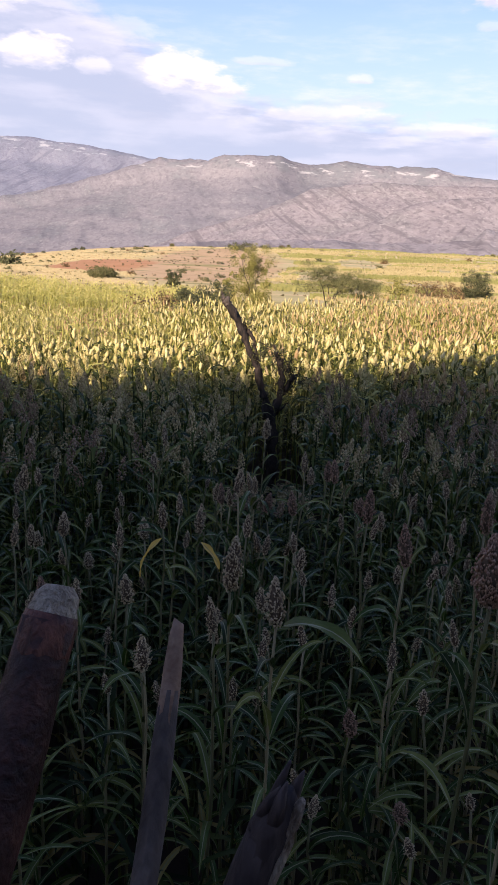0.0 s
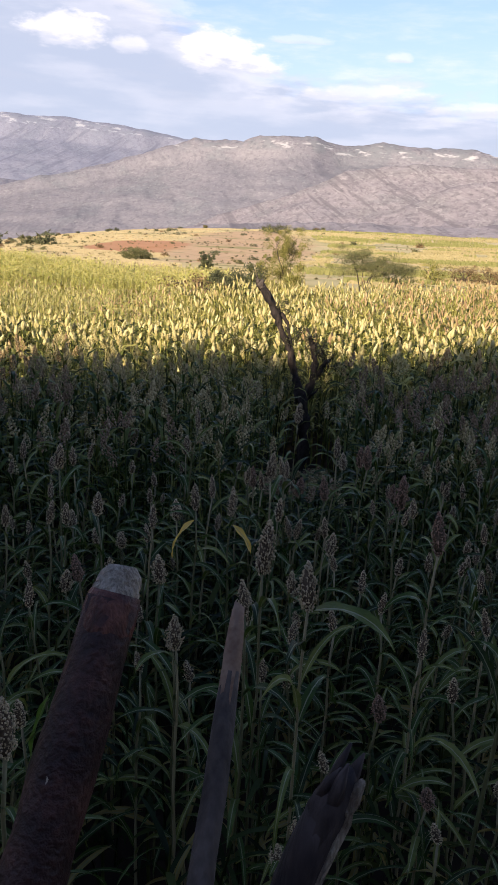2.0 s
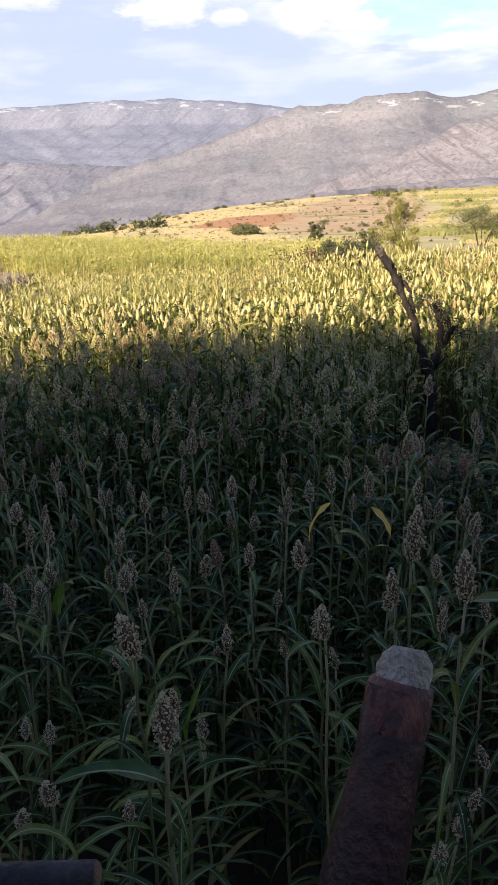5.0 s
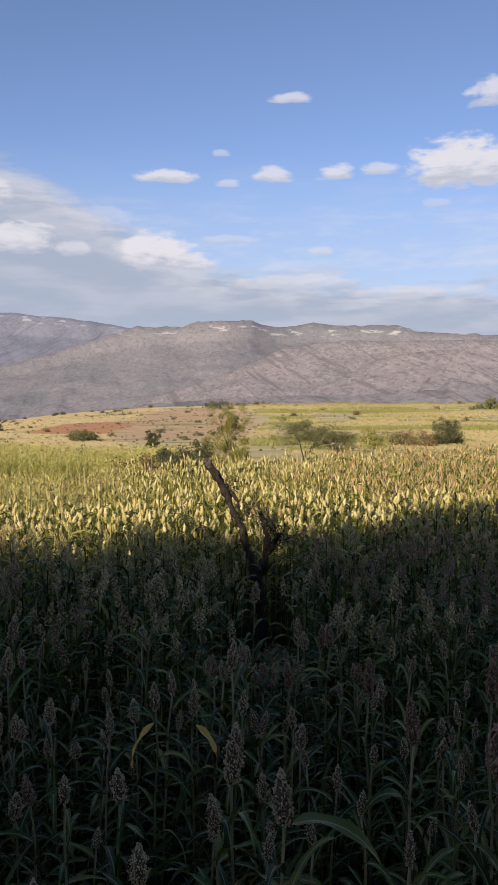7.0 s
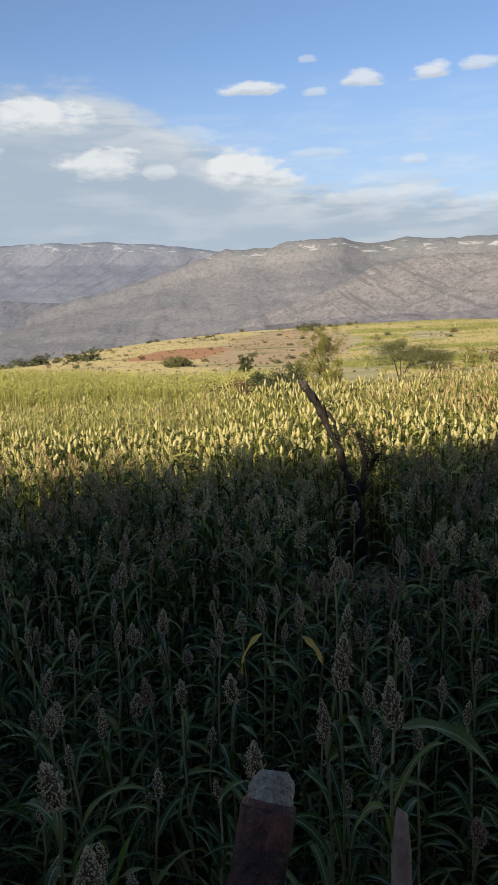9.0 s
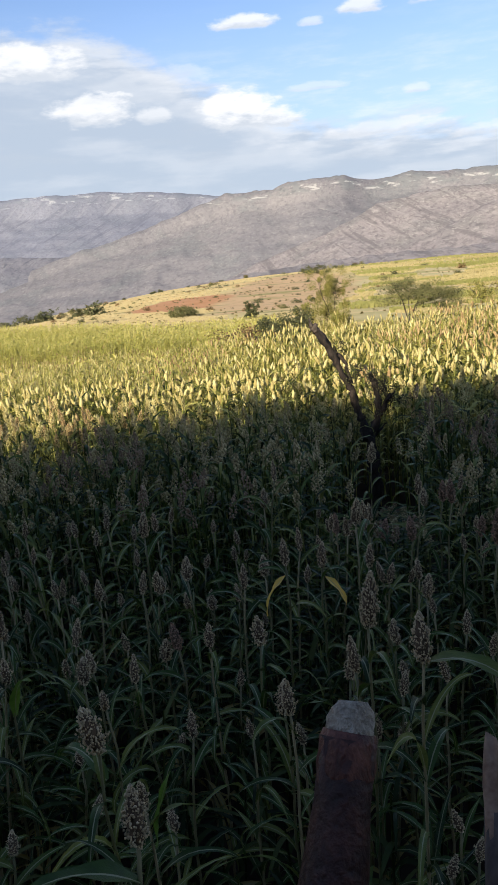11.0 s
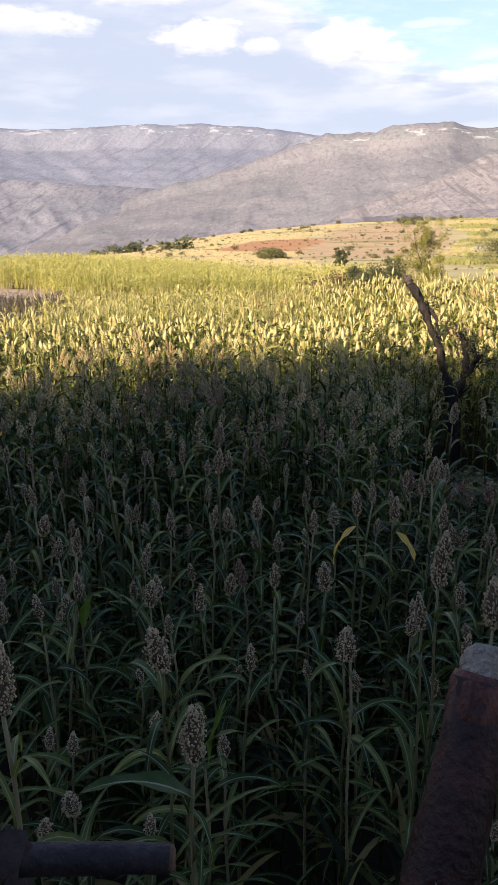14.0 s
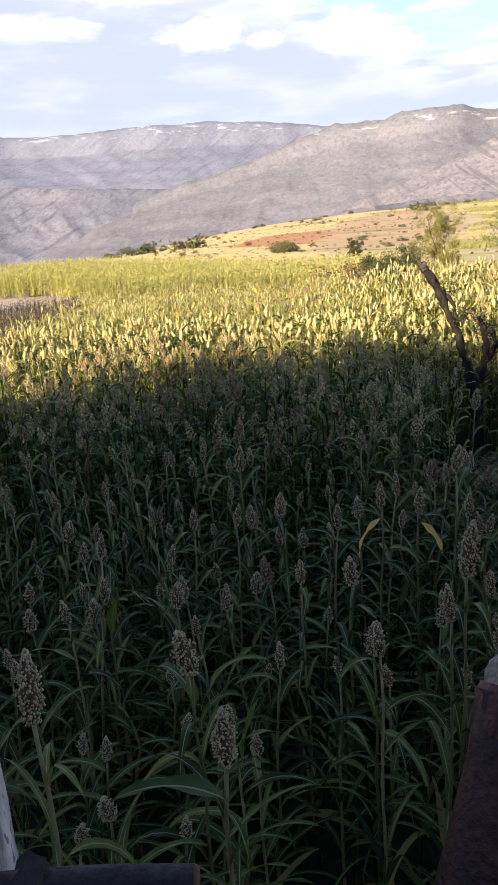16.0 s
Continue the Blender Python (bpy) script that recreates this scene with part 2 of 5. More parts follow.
PALE_WOOD = pole_wood()
STUMP = material("dark stump bark", [(0.012, 0.010, 0.009), (0.03, 0.022, 0.018), (0.07, 0.05, 0.04)], 14, 0.85, 0.7, bump_scale=0.02, stretch=(1, 1, 0.4))
STRAP = material("dark cloth strap", [(0.026, 0.017, 0.015), (0.062, 0.042, 0.037)], 90, 0.9, 0.6, bump_scale=0.003)
REED = material("dry reed", [(0.15, 0.11, 0.068), (0.28, 0.215, 0.15)], 20, 0.7, 0.3, random_mix=0.4, stretch=(1, 1, 0.2), bump_scale=0.002)
BUSH = material("bush leaves", [(0.050, 0.056, 0.024), (0.095, 0.099, 0.042), (0.145, 0.14, 0.066)], 3, 0.6, 0.0, random_mix=0.7, island=True, trans=0.15)
ACACIA = material("acacia leaves", [(0.10, 0.105, 0.04), (0.17, 0.165, 0.065), (0.24, 0.21, 0.09)], 3, 0.6, 0.0, random_mix=0.7, island=True, trans=0.2)
SAPLING = material("yellow green leaves", [(0.17, 0.17, 0.035), (0.30, 0.27, 0.07), (0.44, 0.37, 0.14)], 3, 0.6, 0.0, random_mix=0.7, island=True, trans=0.25)
BROWN = material("dry scrub leaves", [(0.10, 0.06, 0.025), (0.18, 0.11, 0.05), (0.26, 0.18, 0.08)], 3, 0.7, 0.0, random_mix=0.7, island=True)
TWIG = material("twig bark", [(0.05, 0.04, 0.03), (0.12, 0.09, 0.065)], 20, 0.85, 0.3)


# ---- mesh helpers ----
def mesh_np(name, verts, quads, mat=None, mat_index=None, mats=None, smooth=True):
    me = bpy.data.meshes.new(name)
    verts, quads = np.asarray(verts, np.float32), np.asarray(quads, np.int32)
    k = quads.shape[1]
    me.vertices.add(len(verts))
    me.vertices.foreach_set("co", verts.ravel())
    me.loops.add(quads.size)
    me.loops.foreach_set("vertex_index", quads.ravel())
    me.polygons.add(len(quads))
    me.polygons.foreach_set("loop_start", np.arange(0, quads.size, k, dtype=np.int32))
    me.polygons.foreach_set("use_smooth", np.full(len(quads), smooth))
    for mm in (mats or [mat]):
        me.materials.append(mm)
    if mat_index is not None:
        me.polygons.foreach_set("material_index", np.asarray(mat_index, np.int32))
    me.update(calc_edges=True)
    return me


def part(name, me, parent=None, label="", m=None):
    ob = new(name, me)
    ob.parent = parent
    if m is not None:
        ob.matrix_basis = m
    return tagged(ob, label) if label else ob


class Heap:
    """Collects grids of quads into one mesh."""

    def __init__(self):
        self.v, self.q, self.mi, self.n = [], [], [], 0

    def add(self, v, q, mi=0):
        self.v.append(np.asarray(v, float))
        self.q.append(np.asarray(q, int) + self.n)
        self.mi.append(np.full(len(q), mi))
        self.n += len(v)
        return self

    def mesh(self, name, *mats, smooth=True):
        return mesh_np(name, np.concatenate(self.v), np.concatenate(self.q), mats=list(mats), mat_index=np.concatenate(self.mi), smooth=smooth)


def grid_quads(rows, cols, closed=False):
    i = np.arange(rows - 1)[:, None] * cols
    c = np.arange(cols if closed else cols - 1)[None, :]
    d = (c + 1) % cols
    return np.stack([i + c, i + d, i + cols + d, i + cols + c], -1).reshape(-1, 4)


def tube(points, radii, sides=8, rng=None, rough=0.0, caps=True):
    """A tapered limb along points; rough: how uneven its skin is."""
    P = np.asarray(points, float)
    R = np.broadcast_to(np.asarray(radii, float), (len(P),))
    T = np.gradient(P, axis=0)
    T /= np.linalg.norm(T, axis=1)[:, None]
    a = np.array([1.0, 0, 0]) if abs(T[0, 0]) < 0.8 else np.array([0, 1.0, 0])
    rings = []
    for p, t, r in zip(P, T, R):
        u = np.cross(t, a)
        u /= np.linalg.norm(u)
        w = np.cross(t, u)
        ang = np.linspace(0, 2 * np.pi, sides, endpoint=False)
        rr = r * (1 + (rng.uniform(-rough, rough, sides) if rng is not None and rough else 0))
        rings.append(p + np.outer(np.cos(ang) * rr, u) + np.outer(np.sin(ang) * rr, w))
    if caps:
        rings = [np.repeat(P[:1], sides, 0), rings[0]] + rings[1:] + [np.repeat(P[-1:], sides, 0)]
    return np.concatenate(rings), grid_quads(len(rings), sides, True)


def blade(length, width, a0, a1, segs, rng=None, wave=0.0, fold=0.22, twist=0.0, rib=0.0):
    """A grass leaf that leaves the origin along +x at a0 degrees of rise and ends at a1."""
    s = np.linspace(0, 1, segs + 1)
    ang = np.radians(a0 + (a1 - a0) * s ** 1.25)
    step = length / segs
    x = np.concatenate([[0], np.cumsum(np.cos((ang[1:] + ang[:-1]) / 2) * step)])
    z = np.concatenate([[0], np.cumsum(np.sin((ang[1:] + ang[:-1]) / 2) * step)])
    w = width * 0.5 * np.minimum(1, 0.45 + 3.2 * s) * (1 - s ** 2.6) ** 0.8 + 0.001
    ph = rng.uniform(0, 6) if rng is not None else 0
    wz = wave * width * np.sin(s * 13 + ph)
    tw = twist * s
    mid = np.stack([x, np.zeros_like(x), z], 1)
    nrm = np.stack([-np.sin(ang), np.zeros_like(x), np.cos(ang)], 1)
    side = np.stack([np.zeros_like(x), np.ones_like(x), np.zeros_like(x)], 1)
    sd = side * np.cos(tw)[:, None] + nrm * np.sin(tw)[:, None]
    up = nrm * np.cos(tw)[:, None] - side * np.sin(tw)[:, None]
    lft = mid + sd * w[:, None] + up * (fold * w + wz)[:, None]
    rgt = mid - sd * w[:, None] + up * (fold * w - wz)[:, None]
    if rib:
        rl, rr = mid + sd * (w * rib)[:, None], mid - sd * (w * rib)[:, None]
        return np.stack([lft, rl, rr, rgt], 1).reshape(-1, 3), grid_quads(segs + 1, 4)
    return np.stack([lft, mid, rgt], 1).reshape(-1, 3), grid_quads(segs + 1, 3)


def turn_z(v, a):
    c, s = math.cos(a), math.sin(a)
    return np.stack([v[:, 0] * c - v[:, 1] * s, v[:, 0] * s + v[:, 1] * c, v[:, 2]], 1)


def grain_ball():
    v = np.array([(1, 0, 0), (0, 1, 0), (-1, 0, 0), (0, -1, 0), (0, 0, 1), (0, 0, -1)], float)
    f = np.array([(0, 1, 4), (1, 2, 4), (2, 3, 4), (3, 0, 4), (1, 0, 5), (2, 1, 5), (3, 2, 5), (0, 3, 5)])
    return v, f


BALL = grain_ball()


def vnoise(x, y, seed=0):
    """Smooth value noise in the plane, 0 to 1."""
    xi, yi = np.floor(x).astype(np.int64), np.floor(y).astype(np.int64)
    fx, fy = x - xi, y - yi
    fx, fy = fx * fx * (3 - 2 * fx), fy * fy * (3 - 2 * fy)

    def h(a, b):
        n = (a * 374761393 + b * 668265263 + seed * 974634777) & 0x7FFFFFFF
        n = ((n ^ (n >> 13)) * 1274126177) & 0x7FFFFFFF
        return ((n ^ (n >> 16)) & 0xFFFF) / 65535.0
    return (h(xi, yi) * (1 - fx) + h(xi + 1, yi) * fx) * (1 - fy) + (h(xi, yi + 1) * (1 - fx) + h(xi + 1, yi + 1) * fx) * fy


def fbm(x, y, seed=0, octaves=5, ridged=False):
    t, a, n = 0, 0.5, 0
    for i in range(octaves):
        v = vnoise(x * 2 ** i + 17.3 * i, y * 2 ** i - 9.1 * i, seed + i)
        t = t + a * (1 - abs(2 * v - 1) if ridged else v)
        n += a
        a *= 0.5
    return t / n


# ---- the lie of the land ----
EYE_Z = 3.35
# azimuth in degrees to the left of +y, and the rise of the near horizon seen from the platform
RISE_AZ = [-180, -60, -21.5, -9.7, -3, 3.6, 8, 12.2, 16.3, 21, 26.5, 31.4, 45, 180]
RISE_EL = [0.2, 0.1, 0.03, 0.0, -0.08, -0.33, -0.62, -1.02, -1.55, -2.3, -3.1, -4.2, -5.0, 0.2]


def land(x, y):
    """Height of the ground: flat fields, a low brown hill, then the drop to the valley."""
    r = np.hypot(x, y) + 1e-6
    az = np.degrees(np.arctan2(-x, y))
    rim = EYE_Z + 190 * np.tan(np.radians(np.interp(az, RISE_AZ, RISE_EL)))
    s = np.clip((r - 55) / 135, 0, 1)
    s = s * s * (3 - 2 * s) * 0.6 + s * 0.4
    z = rim * s
    z = z + (fbm(x / 30, y / 30, 4) - 0.5) * 1.6 * np.clip((r - 50) / 60, 0, 1) * np.clip((220 - r) / 60, 0, 1)
    z = z + (fbm(x / 1.2, y / 1.2, 8, 3) - 0.5) * 0.12 * np.clip((60 - r) / 30, 0, 1)
    d = np.clip((r - 205) / 500, 0, 1)
    return z - 170 * d ** 0.8


def ground_sheet():
    az = np.radians(np.concatenate([np.arange(-60, 60, 0.5), np.arange(60, 300, 6)]))
    r = np.concatenate([np.geomspace(0.3, 40, 60), np.geomspace(42, 230, 90), np.geomspace(240, 4950, 40)])
    A, R = np.meshgrid(az, r)
    x, y = -np.sin(A) * R, np.cos(A) * R
    v = np.stack([x, y, land(x, y)], -1).reshape(-1, 3)
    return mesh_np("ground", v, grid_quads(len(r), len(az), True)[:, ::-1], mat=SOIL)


def ground_material():
    """Soil between the stalks, pale stubble and grass on the hill, bare red earth, and strips of crop on the right."""
    mat = bpy.data.materials.new("fields and bare earth")
    mat.use_nodes = True
    nt = mat.node_tree
    L = nt.links.new
    bsdf = nt.nodes["Principled BSDF"]
    bsdf.inputs["Roughness"].default_value = 0.9
    bsdf.inputs["Specular IOR Level"].default_value = 0.1
    tc = nt.nodes.new("ShaderNodeTexCoord")
    xyz = nt.nodes.new("ShaderNodeSeparateXYZ")
    L(tc.outputs["Object"], xyz.inputs[0])

    def noise_(scale, detail=5, stretch=None):
        n = nt.nodes.new("ShaderNodeTexNoise")
        n.inputs["Scale"].default_value, n.inputs["Detail"].default_value = scale, detail
        src = tc.outputs["Object"]
        if stretch:
            mp = nt.nodes.new("ShaderNodeMapping")
            mp.inputs["Scale"].default_value = stretch
            L(src, mp.inputs[0])
            src = mp.outputs[0]
        L(src, n.inputs["Vector"])
        return n.outputs["Fac"]

    def m(op, a, b=0.0):
        n = nt.nodes.new("ShaderNodeMath")
        n.operation = op
        for i, v in enumerate((a, b)):
            if isinstance(v, (int, float)):
                n.inputs[i].default_value = v
            else:
                L(v, n.inputs[i])
        return n.outputs[0]

    def step(v, a, b):
        n = nt.nodes.new("ShaderNodeMapRange")
        n.interpolation_type = "SMOOTHSTEP"
        L(v, n.inputs[0])
        n.inputs[1].default_value, n.inputs[2].default_value = a, b
        return n.outputs[0]

    def mix(f, a, b):
        n = nt.nodes.new("ShaderNodeMix")
        n.data_type = "RGBA"
        L(f, n.inputs[0])
        for s, v in ((n.inputs[6], a), (n.inputs[7], b)):
            if isinstance(v, tuple):
                s.default_value = (*v, 1)
            else:
                L(v, s)
        return n.outputs[2]

    def spot(cx, cy, rx, ry):
        dx = m("DIVIDE", m("SUBTRACT", xyz.outputs[0], cx), rx)
        dy = m("DIVIDE", m("SUBTRACT", xyz.outputs[1], cy), ry)
        d = m("ADD", m("MULTIPLY", dx, dx), m("MULTIPLY", dy, dy))
        return step(m("ADD", d, m("MULTIPLY", m("SUBTRACT", noise_(0.12), 0.5), 1.6)), 1.0, 0.55)

    fine, mid, wide = noise_(3.0, 6), noise_(0.35, 6), noise_(0.05, 4)
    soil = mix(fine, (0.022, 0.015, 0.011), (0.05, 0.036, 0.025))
    grass = mix(mid, (0.54, 0.42, 0.19), (0.66, 0.53, 0.28))
    grass = mix(step(wide, 0.45, 0.6), grass, (0.66, 0.46, 0.22))
    grass = mix(step(fine, 0.58, 0.7), grass, (0.36, 0.32, 0.11))
    red = mix(mid, (0.46, 0.20, 0.09), (0.60, 0.34, 0.18))
    tan = mix(mid, (0.50, 0.31, 0.17), (0.66, 0.46, 0.27))
    tan = mix(step(noise_(0.9, 5), 0.55, 0.66), tan, (0.46, 0.33, 0.16))
    strips = noise_(0.05, 3, (0.2, 1.3, 1))
    crops = mix(step(strips, 0.42, 0.58), (0.42, 0.36, 0.15), (0.58, 0.475, 0.25))
    crops = mix(step(noise_(0.06, 2, (0.3, 2.0, 1)), 0.57, 0.61), crops, (0.70, 0.53, 0.29))
    right = step(m("ADD", m("DIVIDE", xyz.outputs[0], m("ADD", m("ABSOLUTE", xyz.outputs[1]), 1.0)), m("MULTIPLY", m("SUBTRACT", wide, 0.5), 0.1)), 0.035, 0.075)
    col = mix(spot(-3.5, 105, 11, 52), grass, tan)
    col = mix(step(noise_(0.22, 5, (0.5, 1.6, 1)), 0.56, 0.66), col, (0.34, 0.29, 0.12))
    col = mix(spot(-15.5, 90, 6.5, 22), col, red)
    col = mix(right, col, crops)
    col = mix(spot(-19, 29.5, 6.0, 5.0), col, (0.56, 0.43, 0.33))
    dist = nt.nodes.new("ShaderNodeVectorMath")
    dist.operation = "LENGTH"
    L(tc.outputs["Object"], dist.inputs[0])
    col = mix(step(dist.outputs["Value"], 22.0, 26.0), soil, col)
    # between 230 and 420 m the colour blends to grey-mauve
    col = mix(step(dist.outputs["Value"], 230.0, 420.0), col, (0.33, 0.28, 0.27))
    L(col, bsdf.inputs["Base Color"])
    b = nt.nodes.new("ShaderNodeBump")
    b.inputs["Strength"].default_value, b.inputs["Distance"].default_value = 0.6, 0.15
    L(mid, b.inputs["Height"])
    L(b.outputs[0], bsdf.inputs["Normal"])
    return mat


def rock_material(name, low, high, scrub, ledge, dark, pale, rim_z, gully, tilt, strata=1.0):
    """Eroded slopes: soft patches, thin broken beds of pale rock, dark scrub dots, and slanting streaks for gullies, in
    colours that hold the haze.
    """
    mat = bpy.data.materials.new(name)
    mat.use_nodes = True
    nt = mat.node_tree
    L = nt.links.new
    bsdf = nt.nodes["Principled BSDF"]
    bsdf.inputs["Roughness"].default_value = 0.95
    bsdf.inputs["Specular IOR Level"].default_value = 0.05
    tc = nt.nodes.new("ShaderNodeTexCoord")

    def noise_(scale, detail, stretch=(1, 1, 1), lean=0.0, rough=0.6, bend=0.0):
        mp = nt.nodes.new("ShaderNodeMapping")
        mp.inputs["Scale"].default_value = stretch
        src = tc.outputs["Object"]
        if lean:
            rt = nt.nodes.new("ShaderNodeMapping")
            rt.inputs["Rotation"].default_value = (0, radians(lean), 0)
            L(src, rt.inputs[0])
            src = rt.outputs[0]
        L(src, mp.inputs[0])
        n = nt.nodes.new("ShaderNodeTexNoise")
        n.inputs["Scale"].default_value, n.inputs["Detail"].default_value, n.inputs["Roughness"].default_value = scale, detail, rough
        n.inputs["Distortion"].default_value = bend
        L(mp.outputs[0], n.inputs["Vector"])
        return n.outputs["Fac"]

    def step(v, a, b, top=1.0):
        n = nt.nodes.new("ShaderNodeMapRange")
        n.interpolation_type = "SMOOTHSTEP"
        L(v, n.inputs[0])
        n.inputs[1].default_value, n.inputs[2].default_value, n.inputs[4].default_value = a, b, top
        return n.outputs[0]

    def mul(a, b):
        n = nt.nodes.new("ShaderNodeMath")
        n.operation = "MULTIPLY"
        L(a, n.inputs[0])
        L(b, n.inputs[1])
        return n.outputs[0]

    def mix(f, a, b):
        n = nt.nodes.new("ShaderNodeMix")
        n.data_type = "RGBA"
        L(f, n.inputs[0])
        for sk, v in ((n.inputs[6], a), (n.inputs[7], b)):
            if isinstance(v, tuple):
                sk.default_value = (*v, 1)
            else:
                L(v, sk)
        return n.outputs[2]

    col = mix(step(noise_(0.0035, 5), 0.36, 0.64), low, high)
    col = mix(step(noise_(0.0055, 5, (1, 1, 1.6), bend=0.6), 0.48, 0.64, 0.65), col, scrub)
    # rubble, bushes and bare rock
    col = mix(step(noise_(0.065, 6, (1, 0.5, 1.15), rough=0.74), 0.47, 0.62, 0.65), col, dark)
    col = mix(step(noise_(0.085, 6, (1, 0.5, 1.4), 7.0, rough=0.74), 0.52, 0.64, 0.65), col, ledge)
    # beds of harder rock: thin streaks that break off and start again
    where = step(noise_(0.004, 3), 0.40, 0.60)
    col = mix(mul(step(noise_(0.030, 5, (0.8, 0.6, 4.5), bend=0.3), 0.56, 0.63, 0.8 * strata), where), col, ledge)
    col = mix(step(noise_(0.034, 5, (0.8, 0.6, 4.5), 2.0, bend=0.3), 0.58, 0.65, 0.6 * strata), col, dark)
    # gullies and scree, as slanting dark and pale streaks of colour
    if gully:
        col = mix(step(noise_(0.015, 4, (2.8, 0.04, 0.40), tilt, bend=0.4), 0.55, 0.64, gully), col, dark)
        col = mix(step(noise_(0.022, 4, (2.4, 0.04, 0.40), tilt + 9, bend=0.3), 0.58, 0.67, gully * 0.7), col, ledge)
    # single bushes and boulders
    col = mix(step(noise_(0.085, 3, (1, 0.5, 1)), 0.60, 0.68, 0.7), col, dark)
    col = mix(step(noise_(0.075, 3, (0.8, 0.4, 1.3), 11.0), 0.63, 0.70, 0.7), col, ledge)
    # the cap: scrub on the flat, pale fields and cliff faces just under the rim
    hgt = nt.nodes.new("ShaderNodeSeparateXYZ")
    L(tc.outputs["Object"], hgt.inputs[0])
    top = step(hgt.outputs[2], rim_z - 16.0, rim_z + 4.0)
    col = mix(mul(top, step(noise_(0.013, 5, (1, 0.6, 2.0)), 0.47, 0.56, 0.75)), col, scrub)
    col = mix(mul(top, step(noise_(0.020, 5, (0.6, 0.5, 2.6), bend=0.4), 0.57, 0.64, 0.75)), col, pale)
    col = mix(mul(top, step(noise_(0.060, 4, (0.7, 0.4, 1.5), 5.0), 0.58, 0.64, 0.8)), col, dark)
    L(col, bsdf.inputs["Base Color"])
    b = nt.nodes.new("ShaderNodeBump")
    b.inputs["Strength"].default_value, b.inputs["Distance"].default_value = 0.45, 7.0
    L(noise_(0.02, 6), b.inputs["Height"])
    L(b.outputs[0], bsdf.inputs["Normal"])
    return mat


def mountain(name, crest, r_foot, r_crest, r_back, foot_z, gully, seed, label, mat, relief, shear, cliff=0.08, step_deg=0.2, rows=95, rugged=14.0):
    """A dissected slope that climbs from the valley to a crest with a cliff under it. crest: azimuth and rise of points along it."""
    c_az, c_el = np.array(crest, float).T
    az = np.radians(np.arange(c_az[0], c_az[-1], step_deg))
    s = np.concatenate([np.linspace(0, 1, rows), np.linspace(1.03, 1.25, 8)])
    A, S = np.meshgrid(az, s)
    deg = np.degrees(A)
    rc = r_crest * (1 + 0.10 * (fbm(deg / 9, deg * 0, seed + 50, 3) - 0.5))
    R = np.where(S < 1, r_foot + (rc - r_foot) * S, rc + (r_back - rc) * (S - 1) / 0.25)
    x, y = -np.sin(A) * R, np.cos(A) * R
    u = np.clip(S, 0, 1)
    # only the upper slope follows the crest's notches; lower down they even out
    even = sum(np.interp(deg + d, c_az, c_el) for d in np.arange(-6, 6.1, 1.0)) / 13
    near_top = np.clip((u - 0.72) / 0.24, 0, 1)
    rise = even + (np.interp(deg, c_az, c_el) - even) * near_top * near_top * (3 - 2 * near_top)
    top = EYE_Z + rc * np.tan(np.radians(rise))
    w1 = fbm(x / 400, y / 400, seed + 9, 4) - 0.5
    w2 = fbm(x / 400, y / 400, seed + 19, 4) - 0.5
    spur = fbm(deg / gully + u * shear + w1 * 0.9, u * 1.1 + w2 * 0.5, seed, 3, True)
    rills = fbm(deg / (gully * 0.3) + u * shear * 3.0 + w1 * 1.2, u * 1.6 + w2 * 0.7, seed + 5, 4, True)
    prof = (1 - cliff) * u ** 1.1 + cliff * np.clip((u - 0.90) / 0.06, 0, 1)
    side = np.sin(np.pi * u) ** 0.8
    z = foot_z + (top - foot_z) * (prof + ((spur - 0.62) + (rills - 0.62) * 0.16) * relief * side)
    z = z + (fbm(x / 80, y / 80, seed + 3, 5) - 0.5) * 12 * (0.15 + side) * np.clip(u * 4, 0, 1)
    # beds of harder rock stand out as low steps
    z = z + 2.2 * np.sin(z / 8.5 + w1 * 6) * side * np.clip(fbm(x / 260, y / 260, seed + 29, 3) * 3 - 0.8, 0, 1)
    z = z + (fbm(deg / 0.7, S * 0, seed + 7, 5) - 0.5) * rugged * np.clip((u - 0.85) / 0.15, 0, 1)
    z = np.where(S > 1, z - (S - 1) * 80, z)
    me = mesh_np(name, np.stack([x, y, z], -1).reshape(-1, 3), grid_quads(len(s), len(az))[:, ::-1], mat=mat)
    return tagged(new(name, me), label, "mountain", kind="structure")


SOIL = ground_material()
# aerial haze is painted into these rock colours, bluer for the farther ridges
ROCK = rock_material("eroded rock with mauve haze tint", (0.214, 0.200, 0.216), (0.246, 0.226, 0.238), (0.190, 0.194, 0.204), (0.298, 0.278, 0.280), (0.150, 0.142, 0.156), (0.50, 0.475, 0.465), 272.0, 0.3, 40, 0.45)
ROCK_SPUR = rock_material("brown spur with mauve haze tint", (0.262, 0.230, 0.236), (0.306, 0.266, 0.268), (0.222, 0.210, 0.208), (0.380, 0.344, 0.336), (0.150, 0.134, 0.142), (0.45, 0.41, 0.385), 900.0, 0.6, 48, 0.5)
ROCK_FAR = rock_material("far rock with blue haze tint", (0.216, 0.221, 0.276), (0.239, 0.239, 0.286), (0.200, 0.212, 0.256), (0.275, 0.272, 0.314), (0.164, 0.169, 0.216), (0.420, 0.420, 0.450), 425.0, 0.75, -48, 0.45)
ROCK_BENCH = rock_material("bench with lavender haze tint", (0.200, 0.193, 0.225), (0.229, 0.219, 0.247), (0.181, 0.185, 0.211), (0.273, 0.264, 0.284), (0.126, 0.124, 0.153), (0.380, 0.370, 0.380), 900.0, 0.8, -44, 0.6)
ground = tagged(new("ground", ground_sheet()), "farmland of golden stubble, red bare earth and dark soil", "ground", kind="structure")
